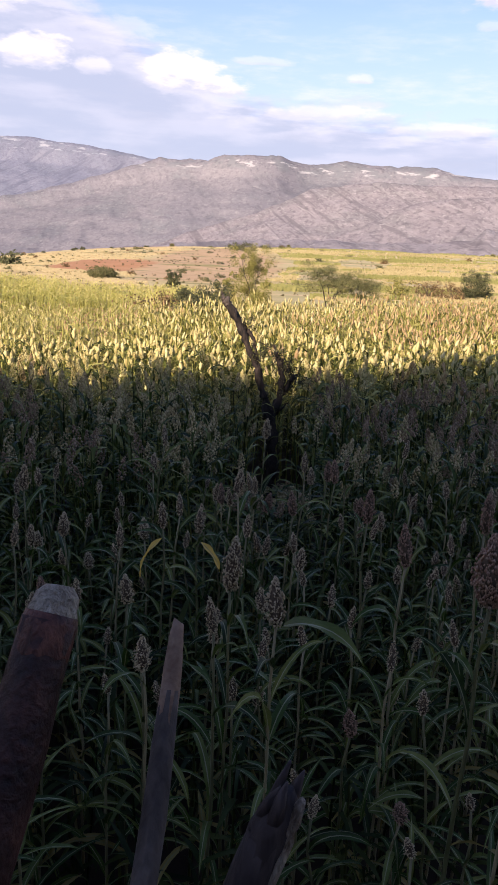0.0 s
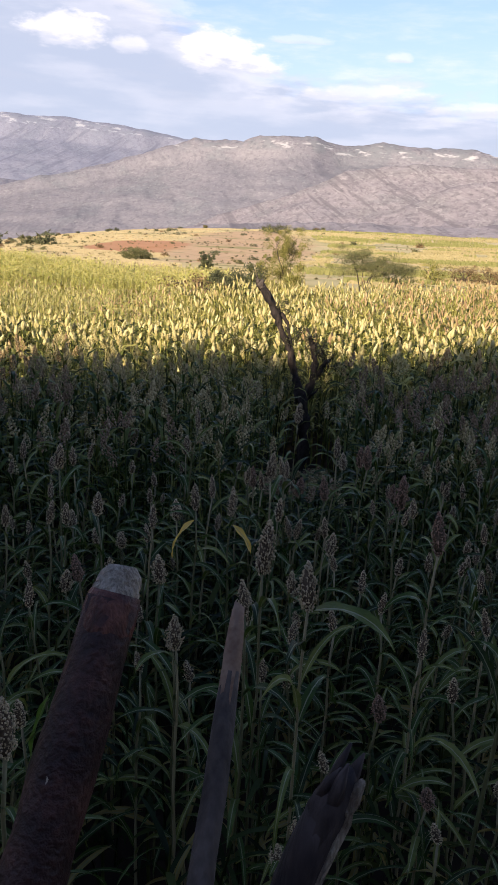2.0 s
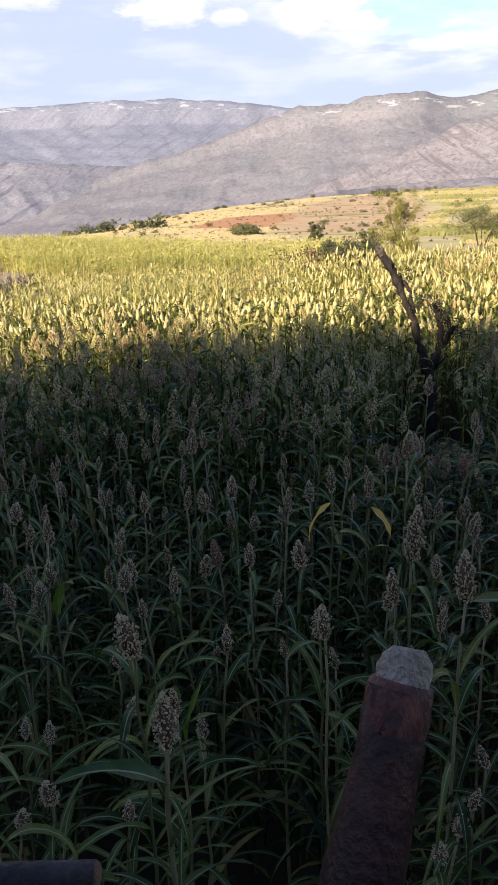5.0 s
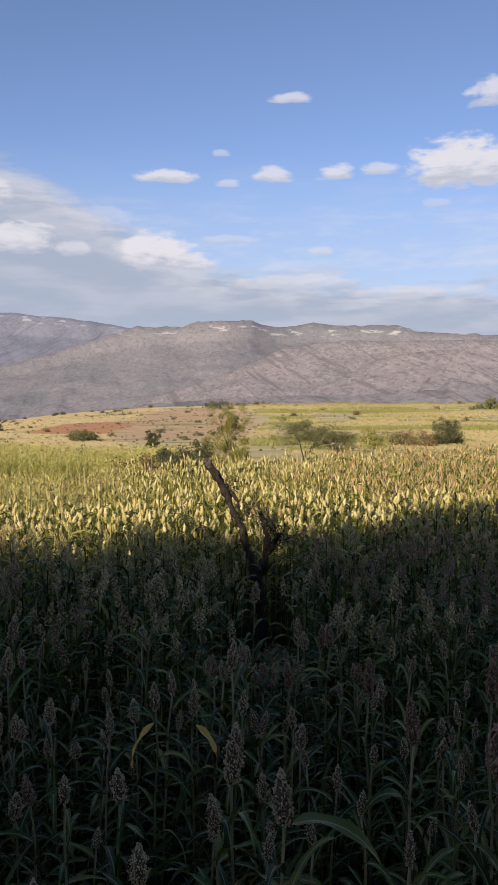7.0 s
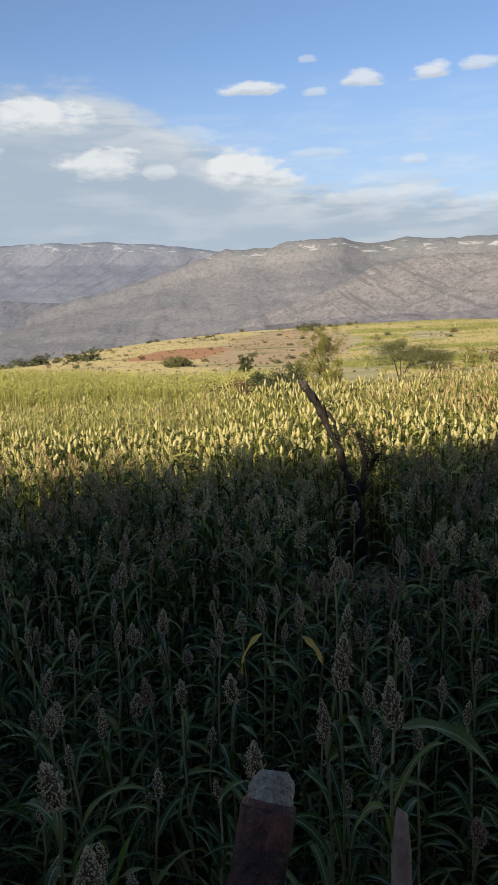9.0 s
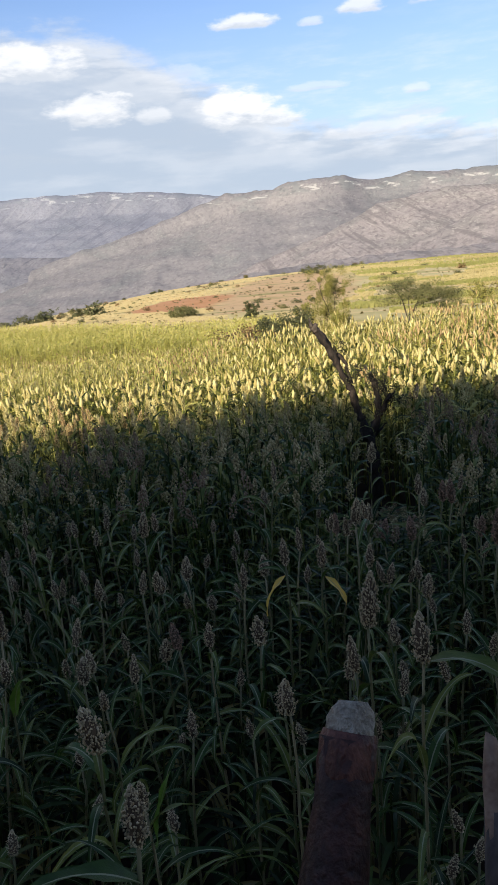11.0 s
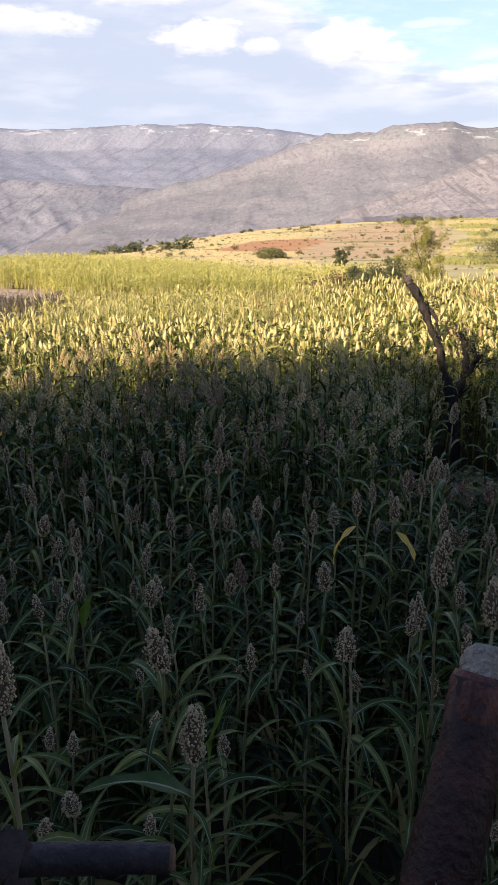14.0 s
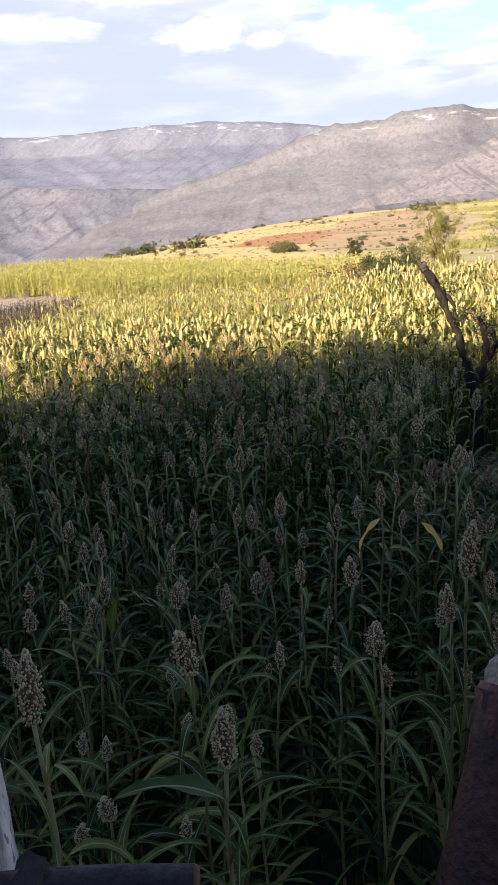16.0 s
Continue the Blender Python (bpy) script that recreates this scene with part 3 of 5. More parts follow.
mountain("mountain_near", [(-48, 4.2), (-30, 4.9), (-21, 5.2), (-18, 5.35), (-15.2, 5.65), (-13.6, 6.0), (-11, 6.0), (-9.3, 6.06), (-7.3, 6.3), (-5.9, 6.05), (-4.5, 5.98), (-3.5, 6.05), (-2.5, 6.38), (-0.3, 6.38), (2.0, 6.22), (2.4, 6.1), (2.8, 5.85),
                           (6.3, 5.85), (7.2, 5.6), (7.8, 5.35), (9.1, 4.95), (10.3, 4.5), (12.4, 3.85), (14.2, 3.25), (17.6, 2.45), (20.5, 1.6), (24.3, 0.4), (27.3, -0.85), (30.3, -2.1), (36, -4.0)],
         1850, 2900, 3400, -150, 4.2, 11, "eroded mountain slope with mauve haze in its colour under a pale cliff rim", ROCK, 0.05, 0.9)
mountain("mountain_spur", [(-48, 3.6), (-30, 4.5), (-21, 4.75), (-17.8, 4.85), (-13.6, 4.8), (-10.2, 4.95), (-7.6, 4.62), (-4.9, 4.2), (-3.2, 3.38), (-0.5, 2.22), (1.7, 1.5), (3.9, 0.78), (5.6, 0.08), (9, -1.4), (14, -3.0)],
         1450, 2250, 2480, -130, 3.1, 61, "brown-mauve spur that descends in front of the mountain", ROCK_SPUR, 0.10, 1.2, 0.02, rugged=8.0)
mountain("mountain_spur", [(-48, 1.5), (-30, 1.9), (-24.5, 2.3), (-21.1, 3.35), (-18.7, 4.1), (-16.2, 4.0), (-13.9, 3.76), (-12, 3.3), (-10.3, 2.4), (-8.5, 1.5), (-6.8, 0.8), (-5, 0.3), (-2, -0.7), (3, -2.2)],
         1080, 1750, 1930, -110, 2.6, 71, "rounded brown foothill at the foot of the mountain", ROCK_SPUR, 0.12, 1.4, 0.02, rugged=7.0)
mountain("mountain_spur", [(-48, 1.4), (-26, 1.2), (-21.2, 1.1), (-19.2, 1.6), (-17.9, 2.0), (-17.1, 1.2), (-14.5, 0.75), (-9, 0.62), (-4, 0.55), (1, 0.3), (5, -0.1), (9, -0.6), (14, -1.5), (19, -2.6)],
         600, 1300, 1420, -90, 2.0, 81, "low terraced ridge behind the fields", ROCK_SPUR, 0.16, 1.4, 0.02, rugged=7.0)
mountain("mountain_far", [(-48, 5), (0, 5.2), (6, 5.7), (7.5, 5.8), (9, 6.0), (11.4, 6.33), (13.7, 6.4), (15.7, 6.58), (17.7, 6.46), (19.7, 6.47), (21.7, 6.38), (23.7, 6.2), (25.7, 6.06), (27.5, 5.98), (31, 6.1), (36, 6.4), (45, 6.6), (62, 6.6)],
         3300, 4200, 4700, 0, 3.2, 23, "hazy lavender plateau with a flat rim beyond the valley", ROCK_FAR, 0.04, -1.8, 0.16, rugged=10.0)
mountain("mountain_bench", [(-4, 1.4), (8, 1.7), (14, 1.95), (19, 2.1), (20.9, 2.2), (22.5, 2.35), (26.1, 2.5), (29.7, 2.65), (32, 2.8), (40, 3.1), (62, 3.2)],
         2450, 3000, 3500, -190, 2.4, 33, "gullied bench below the plateau with lavender haze in its colour", ROCK_BENCH, 0.075, -2.2, 0.03, rugged=9.0)


# ---- sorghum ----
def head_mesh(length, radius, seed, grains, mat):
    """A compact seed head: round grains in lobes on a spindle."""
    rng = np.random.default_rng(seed)
    bv, bf = BALL
    V, F = [], []
    u = (np.arange(grains) + rng.uniform(0, 1, grains)) / grains
    ang = np.arange(grains) * 2.39996 + rng.uniform(-0.5, 0.5, grains)
    prof = np.sin(np.pi * np.clip(u * 0.90 + 0.08, 0, 1)) ** 0.7 * (1.05 - 0.45 * u)
    lob = 1 + 0.22 * np.sin(ang * 3 + u * 17 + seed) + 0.12 * np.sin(ang * 2 - u * 29)
    rr = radius * prof * lob * rng.uniform(0.68, 1.12, grains)
    size = 0.0036 * rng.uniform(0.7, 1.3, grains) * (radius / 0.036) ** 0.5
    for k in range(grains):
        c = np.array([math.cos(ang[k]) * rr[k], math.sin(ang[k]) * rr[k], u[k] * length + rng.uniform(-0.004, 0.004)])
        V.append(bv * size[k] * np.array([1, 1, 1.25]) + c)
        F.append(bf + len(bv) * k)
    # the spindle inside, dark for the shade between the grains
    n0 = len(bv) * grains
    sv, sq = tube([(0, 0, length * t) for t in (0, 0.15, 0.5, 0.85, 1)], [radius * t for t in (0.2, 0.62, 0.7, 0.38, 0.08)], 7)
    V.append(sv)
    tri = np.concatenate([sq[:, [0, 1, 2]], sq[:, [0, 2, 3]]]) + n0
    F.append(tri)
    mi = np.concatenate([np.zeros(len(bf) * grains, int), np.ones(len(tri), int)])
    return mesh_np("head", np.concatenate(V), np.concatenate(F), mats=[mat, CORE], mat_index=mi)


def sorghum_proto(seed, mat=None, leaves=12, stalk_r=0.009, head_len=0.2, head_r=0.042, bend=0.0):
    """One plant 1 m up to the foot of its head when unscaled times 1.72; parts: stalk, leaves, head."""
    rng = np.random.default_rng(seed)
    root = new("sorghum_plant")
    H = 1.72
    zs = np.linspace(0, H, 9)
    lean = bend * (zs / H) ** 2
    wob = rng.uniform(-0.012, 0.012, (9, 2))
    wob[0] = 0
    path = np.stack([lean + wob[:, 0], wob[:, 1], zs], 1)
    v, q = tube(path, np.linspace(stalk_r, stalk_r * 0.55, 9), 7)
    part("stalk", mesh_np("stalk", v, q, mat=STALK), root)
    a = rng.uniform(0, 6.28)
    for i in range(leaves):
        t = 0.24 + 0.68 * i / (leaves - 1) + rng.uniform(-0.03, 0.03)
        a += math.pi + rng.uniform(-0.6, 0.6)
        ln = (0.22 + 0.24 * math.sin(math.pi * min(1, t * 1.02))) * rng.uniform(0.8, 1.2)
        lv, lq = blade(ln, rng.uniform(0.015, 0.034), rng.uniform(46, 86), rng.uniform(-115, -5), 9, rng, 0.16, 0.3, rng.uniform(-1.2, 1.2), 0.13)
        lv = turn_z(lv, a) + np.array([np.interp(t * H, zs, path[:, 0]), np.interp(t * H, zs, path[:, 1]), t * H])
        dry = (i < 3 and rng.random() < 0.4) or rng.random() < 0.035
        part("leaf", mesh_np("leaf", lv, lq, mats=[DRY if dry else LEAF, RIB], mat_index=np.tile([0, 1, 0], 9)), root, "dry yellow leaf" if dry else "")
    tilt = rng.uniform(-12, 12)
    part("head", head_mesh(head_len, head_r, seed, int(560 * head_len * head_r / 0.0068), mat or GRAIN), root, "compact pale seed head", pose(path[-1, 0], path[-1, 1], H - 0.01, tilt, rng.uniform(-10, 10) + bend * 40, 0))
    return tagged(root, "green sorghum plant with a beige seed head", "sorghum", group="sorghum in the field")


# heads that stand out: x, y, height of the head's middle, kind
MARKED = [(0.110, 3.450, 1.869, 2), (0.510, 2.414, 2.093, 0), (0.669, 2.127, 2.107, 1), (1.25, 2.7, 2.08, 5), (0.317, 3.450, 1.856, 2), (1.325, 2.1, 2.262, 10), (-0.228, 3.006, 1.669, 2), (-0.436, 1.930, 2.006, 3),
          (-0.228, 1.545, 1.895, 4), (-0.737, 1.403, 2.107, 4), (0.160, 2.473, 1.660, 1), (0.01, 2.9, 1.72, 1), (0.446, 2.315, 1.938, 6), (0.2, 2.2, 1.82, 2), (1.406, 3.533, 1.727, 2),
          (0.5, 4.0, 1.91, 1), (0.304, 4.393, 1.546, 6), (0.87, 4.2, 1.71, 5), (1.13, 4.6, 1.82, 5), (0.72, 6.0, 1.74, 0), (-0.31, 2.0, 1.60, 6), (-1.11, 2.7, 1.68, 2),
          (-1.19, 2.5, 1.65, 6), (-1.21, 1.6, 1.47, 2), (-1.81, 3.4, 1.62, 3), (1.38, 1.8, 1.98, 5), (1.64, 2.9, 2.18, 5), (1.17, 3.3, 2.05, 5)]


YELLOW_LEAF = material("yellowed leaf", [(0.56, 0.33, 0.045), (0.72, 0.48, 0.10)], 9, 0.55, 0.2, random_mix=0.3, trans=0.3)
GREEN_LEAF = material("fresh green leaf", [(0.06, 0.12, 0.012), (0.12, 0.20, 0.025), (0.20, 0.27, 0.05)], 9, 0.4, 0.1, random_mix=0.3, stretch=(1, 4, 4), trans=0.35, spec=0.3)
OWN_LEAF = {(0.110, 3.450, 1.869, 2): (0.25, 0.050, -35, -95, 200, 0.12, YELLOW_LEAF, "yellow hanging leaf"), (0.317, 3.450, 1.856, 2): (0.19, 0.046, -30, -80, -20, 0.12, YELLOW_LEAF, "yellow hanging leaf"), (0.669, 2.127, 2.107, 1): (0.34, 0.062, 30, -60, -30, 0.10, LEAF, "broad drooping leaf"),
            (-0.31, 2.0, 1.60, 6): (0.30, 0.045, 86, 62, 20, 0.22, GREEN_LEAF, "bright green upright leaf"), (-1.11, 2.7, 1.68, 2): (0.36, 0.05, 84, 10, -40, 0.24, GREEN_LEAF, "bright green arching leaf"),
            (-1.21, 1.6, 1.47, 2): (0.36, 0.045, 84, 20, 10, 0.2, GREEN_LEAF, "bright green arching leaf"), (-0.228, 1.545, 1.895, 4): (0.36, 0.075, 40, -30, 200, 0.22, LEAF, "broad arching leaf"), (-0.436, 1.930, 2.006, 3): (0.30, 0.05, 55, -70, 150, 0.3, LEAF, "broad arching leaf")}


def grow_near():
    kinds = [sorghum_proto(1, head_len=0.19, head_r=0.040), sorghum_proto(2, head_len=0.15, head_r=0.036, leaves=13), sorghum_proto(3, head_len=0.14, head_r=0.028),
             sorghum_proto(4, head_len=0.16, head_r=0.040, bend=0.10), sorghum_proto(5, head_len=0.19, head_r=0.037, stalk_r=0.012, leaves=13),
             sorghum_proto(6, GRAIN_RED, head_len=0.16, head_r=0.032), sorghum_proto(7, head_len=0.14, head_r=0.025), sorghum_proto(8, head_len=0.11, head_r=0.021, leaves=13),
             sorghum_proto(9, head_len=0.12, head_r=0.024), sorghum_proto(10, head_len=0.13, head_r=0.022, leaves=13), sorghum_proto(11, GRAIN_RED, head_len=0.20, head_r=0.068, stalk_r=0.012)]
    HEAD_LEN = [0.19, 0.15, 0.14, 0.16, 0.19, 0.16, 0.14, 0.11, 0.12, 0.13, 0.20]
    rng = np.random.default_rng(77)
    spots = [(x, y, z, k) for x, y, z, k in MARKED]
    tries = 0
    while len(spots) < 300 and tries < 9000:
        tries += 1
        y = 1.75 + 3.5 * rng.random() ** 0.8
        x = rng.uniform(-0.85 * y - 0.4, 0.55 * y + 0.7)
        if min((x - a) ** 2 + (y - b) ** 2 for a, b, _, _ in spots) < 0.15 ** 2:
            continue
        top = rng.normal(1.52, 0.16) + 0.03 * (y - 3)
        if y < 2.3:
            top = min(top, 1.05 + 0.2 * (y - 1.05))
        spots.append((x, y, top, int(rng.choice([1, 2, 2, 5, 6, 6, 7, 7, 8, 8, 9, 9]))))
    def own_leaf(ob, m, spot):
        x, y, top, k = spot
        ln, wd, a0, a1, way, drop, mt, lab = OWN_LEAF[spot]
        lv, lq = blade(ln, wd, a0, a1, 9, rng, 0.1, 0.3, 0.3, 0.1)
        lv = turn_z(lv, radians(way)) + np.array([x, y, top - drop])
        inv = np.array(m.inverted())
        lv = lv @ inv[:3, :3].T + inv[:3, 3]
        part("leaf", mesh_np("leaf", lv, lq, mats=[mt, RIB], mat_index=np.tile([0, 1, 0], 9)), ob, lab)

    kept = {}
    for spot in spots:
        x, y, top, k = spot
        z0 = float(land(np.array(x), np.array(y)))
        sc = max(0.55, (top - z0 + 0.02) / (1.71 + HEAD_LEN[k] / 2))
        lean = 1.0 if spot in MARKED else 5.0
        m = pose(x, y, z0 - 0.02, rng.uniform(-lean, lean), rng.uniform(-lean, lean), rng.uniform(0, 360)) @ Matrix.Diagonal((1, 1, sc, 1))
        if k not in kept:
            kept[k] = (m, spot)                       # the first of its kind stands here, once the others are copied
            continue
        ob = copy_thing(kinds[k], m)
        if spot in OWN_LEAF:
            own_leaf(ob, m, spot)
    for k, (m, spot) in kept.items():
        kinds[k].matrix_basis = m
        if spot in OWN_LEAF:
            own_leaf(kinds[k], m, spot)


def plant_template(seed, leaves, segs, head, leaf_scale=1.0, width=0.042, head_scale=1.0):
    """A light plant for the mass of the field: stalk, leaves and a head of grain clusters, or a plain lobed one, or none."""
    rng = np.random.default_rng(seed)
    h = Heap()
    v, q = tube([(0, 0, 0.2), (rng.uniform(-.03, .03), 0, 1.0), (0, rng.uniform(-.03, .03), 1.8)], [0.011, 0.008, 0.005], 3, caps=False)
    h.add(v, q, 0)
    a = rng.uniform(0, 6.28)
    for i in range(leaves):
        t = 0.38 + 0.57 * i / max(1, leaves - 1) + rng.uniform(-0.03, 0.03)
        a += math.pi + rng.uniform(-0.9, 0.9)
        v, q = blade(rng.uniform(0.20, 0.42) * leaf_scale, width * rng.uniform(0.7, 1.25), rng.uniform(48, 84), rng.uniform(-100, -10), segs, rng, 0.08, 0.25, rng.uniform(-0.9, 0.9))
        h.add(turn_z(v, a) + np.array([0, 0, t * 1.8]), q, 0)
    L_, r = rng.uniform(0.12, 0.19) * head_scale, rng.uniform(0.022, 0.034) * head_scale
    lx, ly = rng.uniform(-0.05, 0.05), rng.uniform(-0.05, 0.05)
    if head == "lumps":
        L_, r = L_ * 1.12, r * 1.22
        tt = np.linspace(0, 1, 6)
        rad = r * np.sin(np.pi * (0.06 + 0.91 * tt)) ** 0.75 * (1.12 - 0.45 * tt)
        v, q = tube([(lx * t, ly * t, 1.79 + L_ * t) for t in tt], rad, 6, rng, 0.3, caps=False)
        h.add(v, q, 1)
    if head in ("grains", "lumps"):
        n = 34 if head == "grains" else 8
        for k in range(n):
            u = (k + rng.random()) / n
            w = r * math.sin(math.pi * (0.1 + 0.86 * u)) ** 0.7 * (1.1 - 0.45 * u) * rng.uniform(0.6, 1.1)
            b = k * 2.4
            c = np.array([math.cos(b) * w + lx * u, math.sin(b) * w + ly * u, 1.79 + L_ * u])
            g = (0.0105 if n > 20 else 0.013) * rng.uniform(0.7, 1.3)
            v, q = tube([c - [0, 0, g * 1.3], c, c + [0, 0, g * 1.3]], [0, g, 0], 4 if n < 20 else 3, caps=False)
            h.add(v, q, 1)
    elif head:
        tt = np.linspace(0, 1, 4)
        L_, r = L_ * 1.08, r * 1.05
        rad = r * np.sin(np.pi * (0.08 + 0.9 * tt)) ** 0.7 * (1.1 - 0.45 * tt) * (1 + rng.uniform(-0.2, 0.2, 4))
        v, q = tube([(lx * t, ly * t, 1.79 + L_ * t) for t in tt], rad, 4, rng, 0.35, caps=False)
        h.add(v, q, 1)
    return np.concatenate(h.v), np.concatenate(h.q), np.concatenate(h.mi)


def plant_mass(name, xy, tops, templates, mats, seed, label, category):
    rng = np.random.default_rng(seed)
    V, Q, M, n = [], [], [], 0
    pick = rng.integers(0, len(templates), len(xy))
    z0 = land(xy[:, 0], xy[:, 1])
    for k, (tv, tq, tm) in enumerate(templates):
        idx = np.nonzero(pick == k)[0]
        if not len(idx):
            continue
        a = rng.uniform(0, 6.28, len(idx))
        c, s = np.cos(a)[:, None], np.sin(a)[:, None]
        sc = (tops[idx] / 1.94)[:, None]
        lx, ly = rng.normal(0, 0.05, (len(idx), 1)), rng.normal(0, 0.05, (len(idx), 1))
        X = tv[None, :, 0] * c - tv[None, :, 1] * s + xy[idx, :1] + lx * tv[None, :, 2]
        Y = tv[None, :, 0] * s + tv[None, :, 1] * c + xy[idx, 1:] + ly * tv[None, :, 2]
        Z = tv[None, :, 2] * sc + z0[idx][:, None]
        V.append(np.stack([X, Y, Z], -1).reshape(-1, 3))
        Q.append((tq[None] + (np.arange(len(idx)) * len(tv))[:, None, None]).reshape(-1, 4) + n)
        M.append(np.tile(tm, len(idx)))
        n += len(idx) * len(tv)
    me = mesh_np(name, np.concatenate(V), np.concatenate(Q), mats=list(mats), mat_index=np.concatenate(M))
    return tagged(new(name, me), label, category, kind="stuff")


def scatter(n, seed, r0, r1, a0, a1, power=0.5):
    rng = np.random.default_rng(seed)
    r = np.sqrt(rng.uniform(r0 ** 2, r1 ** 2, n))
    a = np.radians(rng.uniform(a0, a1, n))
    return np.stack([-np.sin(a) * r, np.cos(a) * r], 1)


def field_edge(az):
    """How far the first field reaches, by azimuth."""
    return np.interp(az, [-40, -23, -13, -7.5, -3, 2, 6, 10.4, 17, 23, 26.4, 28.8, 31.3, 36, 45], [32, 28.8, 25, 21.5, 20.3, 18.8, 20.5, 20.5, 21.5, 19.5, 16.8, 15.0, 14.2, 13, 12])


def grow_field():
    t_mid = [plant_template(100 + i, 11, 4, "grains" if i < 9 else "", 1.0, 0.030, 1.2) for i in range(10)]
    t_far = [plant_template(140 + i, 11, 3, "lumps", 0.95, 0.034, 0.82) for i in range(10)]
    t_back = [plant_template(160 + i, 6, 2, "plain" if i < 7 else "", 1.0, 0.044, 0.78) for i in range(8)]
    t_fine = [plant_template(170 + i, 6, 2, "plain", 0.8, 0.036, 0.50) for i in range(8)]
    xy = scatter(20500, 5, 2.5, 33, -34, 48)
    az, r = np.degrees(np.arctan2(-xy[:, 0], xy[:, 1])), np.hypot(xy[:, 0], xy[:, 1])
    rng = np.random.default_rng(6)
    keep = r < field_edge(az) + rng.uniform(-0.4, 0.4, len(r))
    inner = (xy[:, 1] > 1.05) & (xy[:, 1] < 5.0) & (xy[:, 0] > -0.85 * xy[:, 1] - 0.4) & (xy[:, 0] < 0.55 * xy[:, 1] + 0.7)
    keep &= ~inner & (np.hypot(xy[:, 0] - 0.98, xy[:, 1] - 8.5) > 0.3)
    xy, az, r = xy[keep], az[keep], r[keep]
    tops = 1.66 + np.random.default_rng(7).normal(0, 1, len(xy)) * np.interp(r, [8, 11], [0.15, 0.13]) + np.where(az < 3, 0.16, 0) * np.clip((r - 8) / 4, 0, 1)
    # shorter towards the far edge
    tops = tops - 0.32 * np.clip((r - field_edge(az) + 4.5) / 4.0, 0, 1) * np.clip((az - 6) / 4, 0, 1) * np.clip((24 - az) / 4, 0, 1)
    # low plants in front of the dead tree
    lane = (abs(xy[:, 0] - (0.42 + 0.065 * (xy[:, 1] + 0.3))) < 0.34) & (xy[:, 1] > 5.0) & (xy[:, 1] < 8.7)
    tops[lane] = np.minimum(tops[lane], 0.42 + 0.28 * (8.5 - xy[lane, 1]))
    red = fbm(xy[:, 0] / 2.2, xy[:, 1] / 2.2, 31, 3) + np.where(az < -5, 0.19, -0.04) > 0.66
    left = az + rng.normal(0, 1.5, len(az)) > 6
    # shade-toned leaves and heads inside 8.2 m, sun-toned copies beyond
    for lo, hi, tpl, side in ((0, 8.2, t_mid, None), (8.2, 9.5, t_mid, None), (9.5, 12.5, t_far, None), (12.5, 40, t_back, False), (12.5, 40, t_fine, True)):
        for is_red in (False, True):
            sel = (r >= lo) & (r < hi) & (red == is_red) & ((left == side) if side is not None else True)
            heads = (HEAD_SHADED_RED if is_red else HEAD_SHADED) if hi < 9 else (HEAD_RED_LIT if is_red else HEAD_LIT)
            plant_mass("sorghum_field", xy[sel], tops[sel], tpl, (LEAF_SHADED if hi < 9 else LEAF_LIT if hi < 13 else LEAF_FINE if side else LEAF_BACK, heads), 11,
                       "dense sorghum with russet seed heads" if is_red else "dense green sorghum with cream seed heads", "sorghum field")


# about half as bright as LEAF: shade of the gaps is in the colour
LEAF_UNDER = material("shaded shoot leaves", [(0.008, 0.014, 0.003), (0.024, 0.038, 0.007), (0.080, 0.088, 0.022)], 4, 0.5, 0.0, random_mix=0.7, island=True, trans=0.2, spec=0.14)
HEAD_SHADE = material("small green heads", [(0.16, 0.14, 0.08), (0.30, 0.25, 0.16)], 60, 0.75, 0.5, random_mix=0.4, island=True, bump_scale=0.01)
# heads and leaves inside the shade edge: the shade is in their darker colours
HEAD_SHADED = material("shaded beige seed heads", [(0.22, 0.165, 0.075), (0.42, 0.335, 0.165), (0.60, 0.50, 0.275)], 40, 0.75, 0.3, random_mix=0.6, island=True, bump_scale=0.006)
HEAD_SHADED_RED = material("russet seed heads", [(0.17, 0.105, 0.062), (0.30, 0.205, 0.125), (0.45, 0.33, 0.215)], 40, 0.75, 0.3, random_mix=0.5, island=True, bump_scale=0.006)
LEAF_SHADED = material("shaded field leaves", [(0.016, 0.028, 0.005), (0.057, 0.092, 0.014), (0.22, 0.22, 0.058)], 3, 0.43, 0.0, random_mix=0.75, island=True, trans=0.25, spec=0.24)
# ripe yellow of the back rows, brightened further for the sun on them
LEAF_FINE = material("pale sunlit ripe leaves", [(0.22, 0.22, 0.05), (0.54, 0.485, 0.13), (0.78, 0.675, 0.27)], 2, 0.55, 0.0, random_mix=0.7, island=True, trans=0.22)
LEAF_BACK = material("ripe sunlit field leaves", [(0.14, 0.15, 0.032), (0.46, 0.42, 0.10), (0.75, 0.64, 0.23)], 2, 0.55, 0.0, random_mix=0.7, island=True, trans=0.22)
# russet heads past the shade edge, sun included in the colour
HEAD_RED_LIT = material("russet field heads", [(0.27, 0.165, 0.075), (0.44, 0.30, 0.14), (0.59, 0.445, 0.235)], 12, 0.75, 0.5, random_mix=0.5, island=True, bump_scale=0.02)
grow_near()
grow_field()


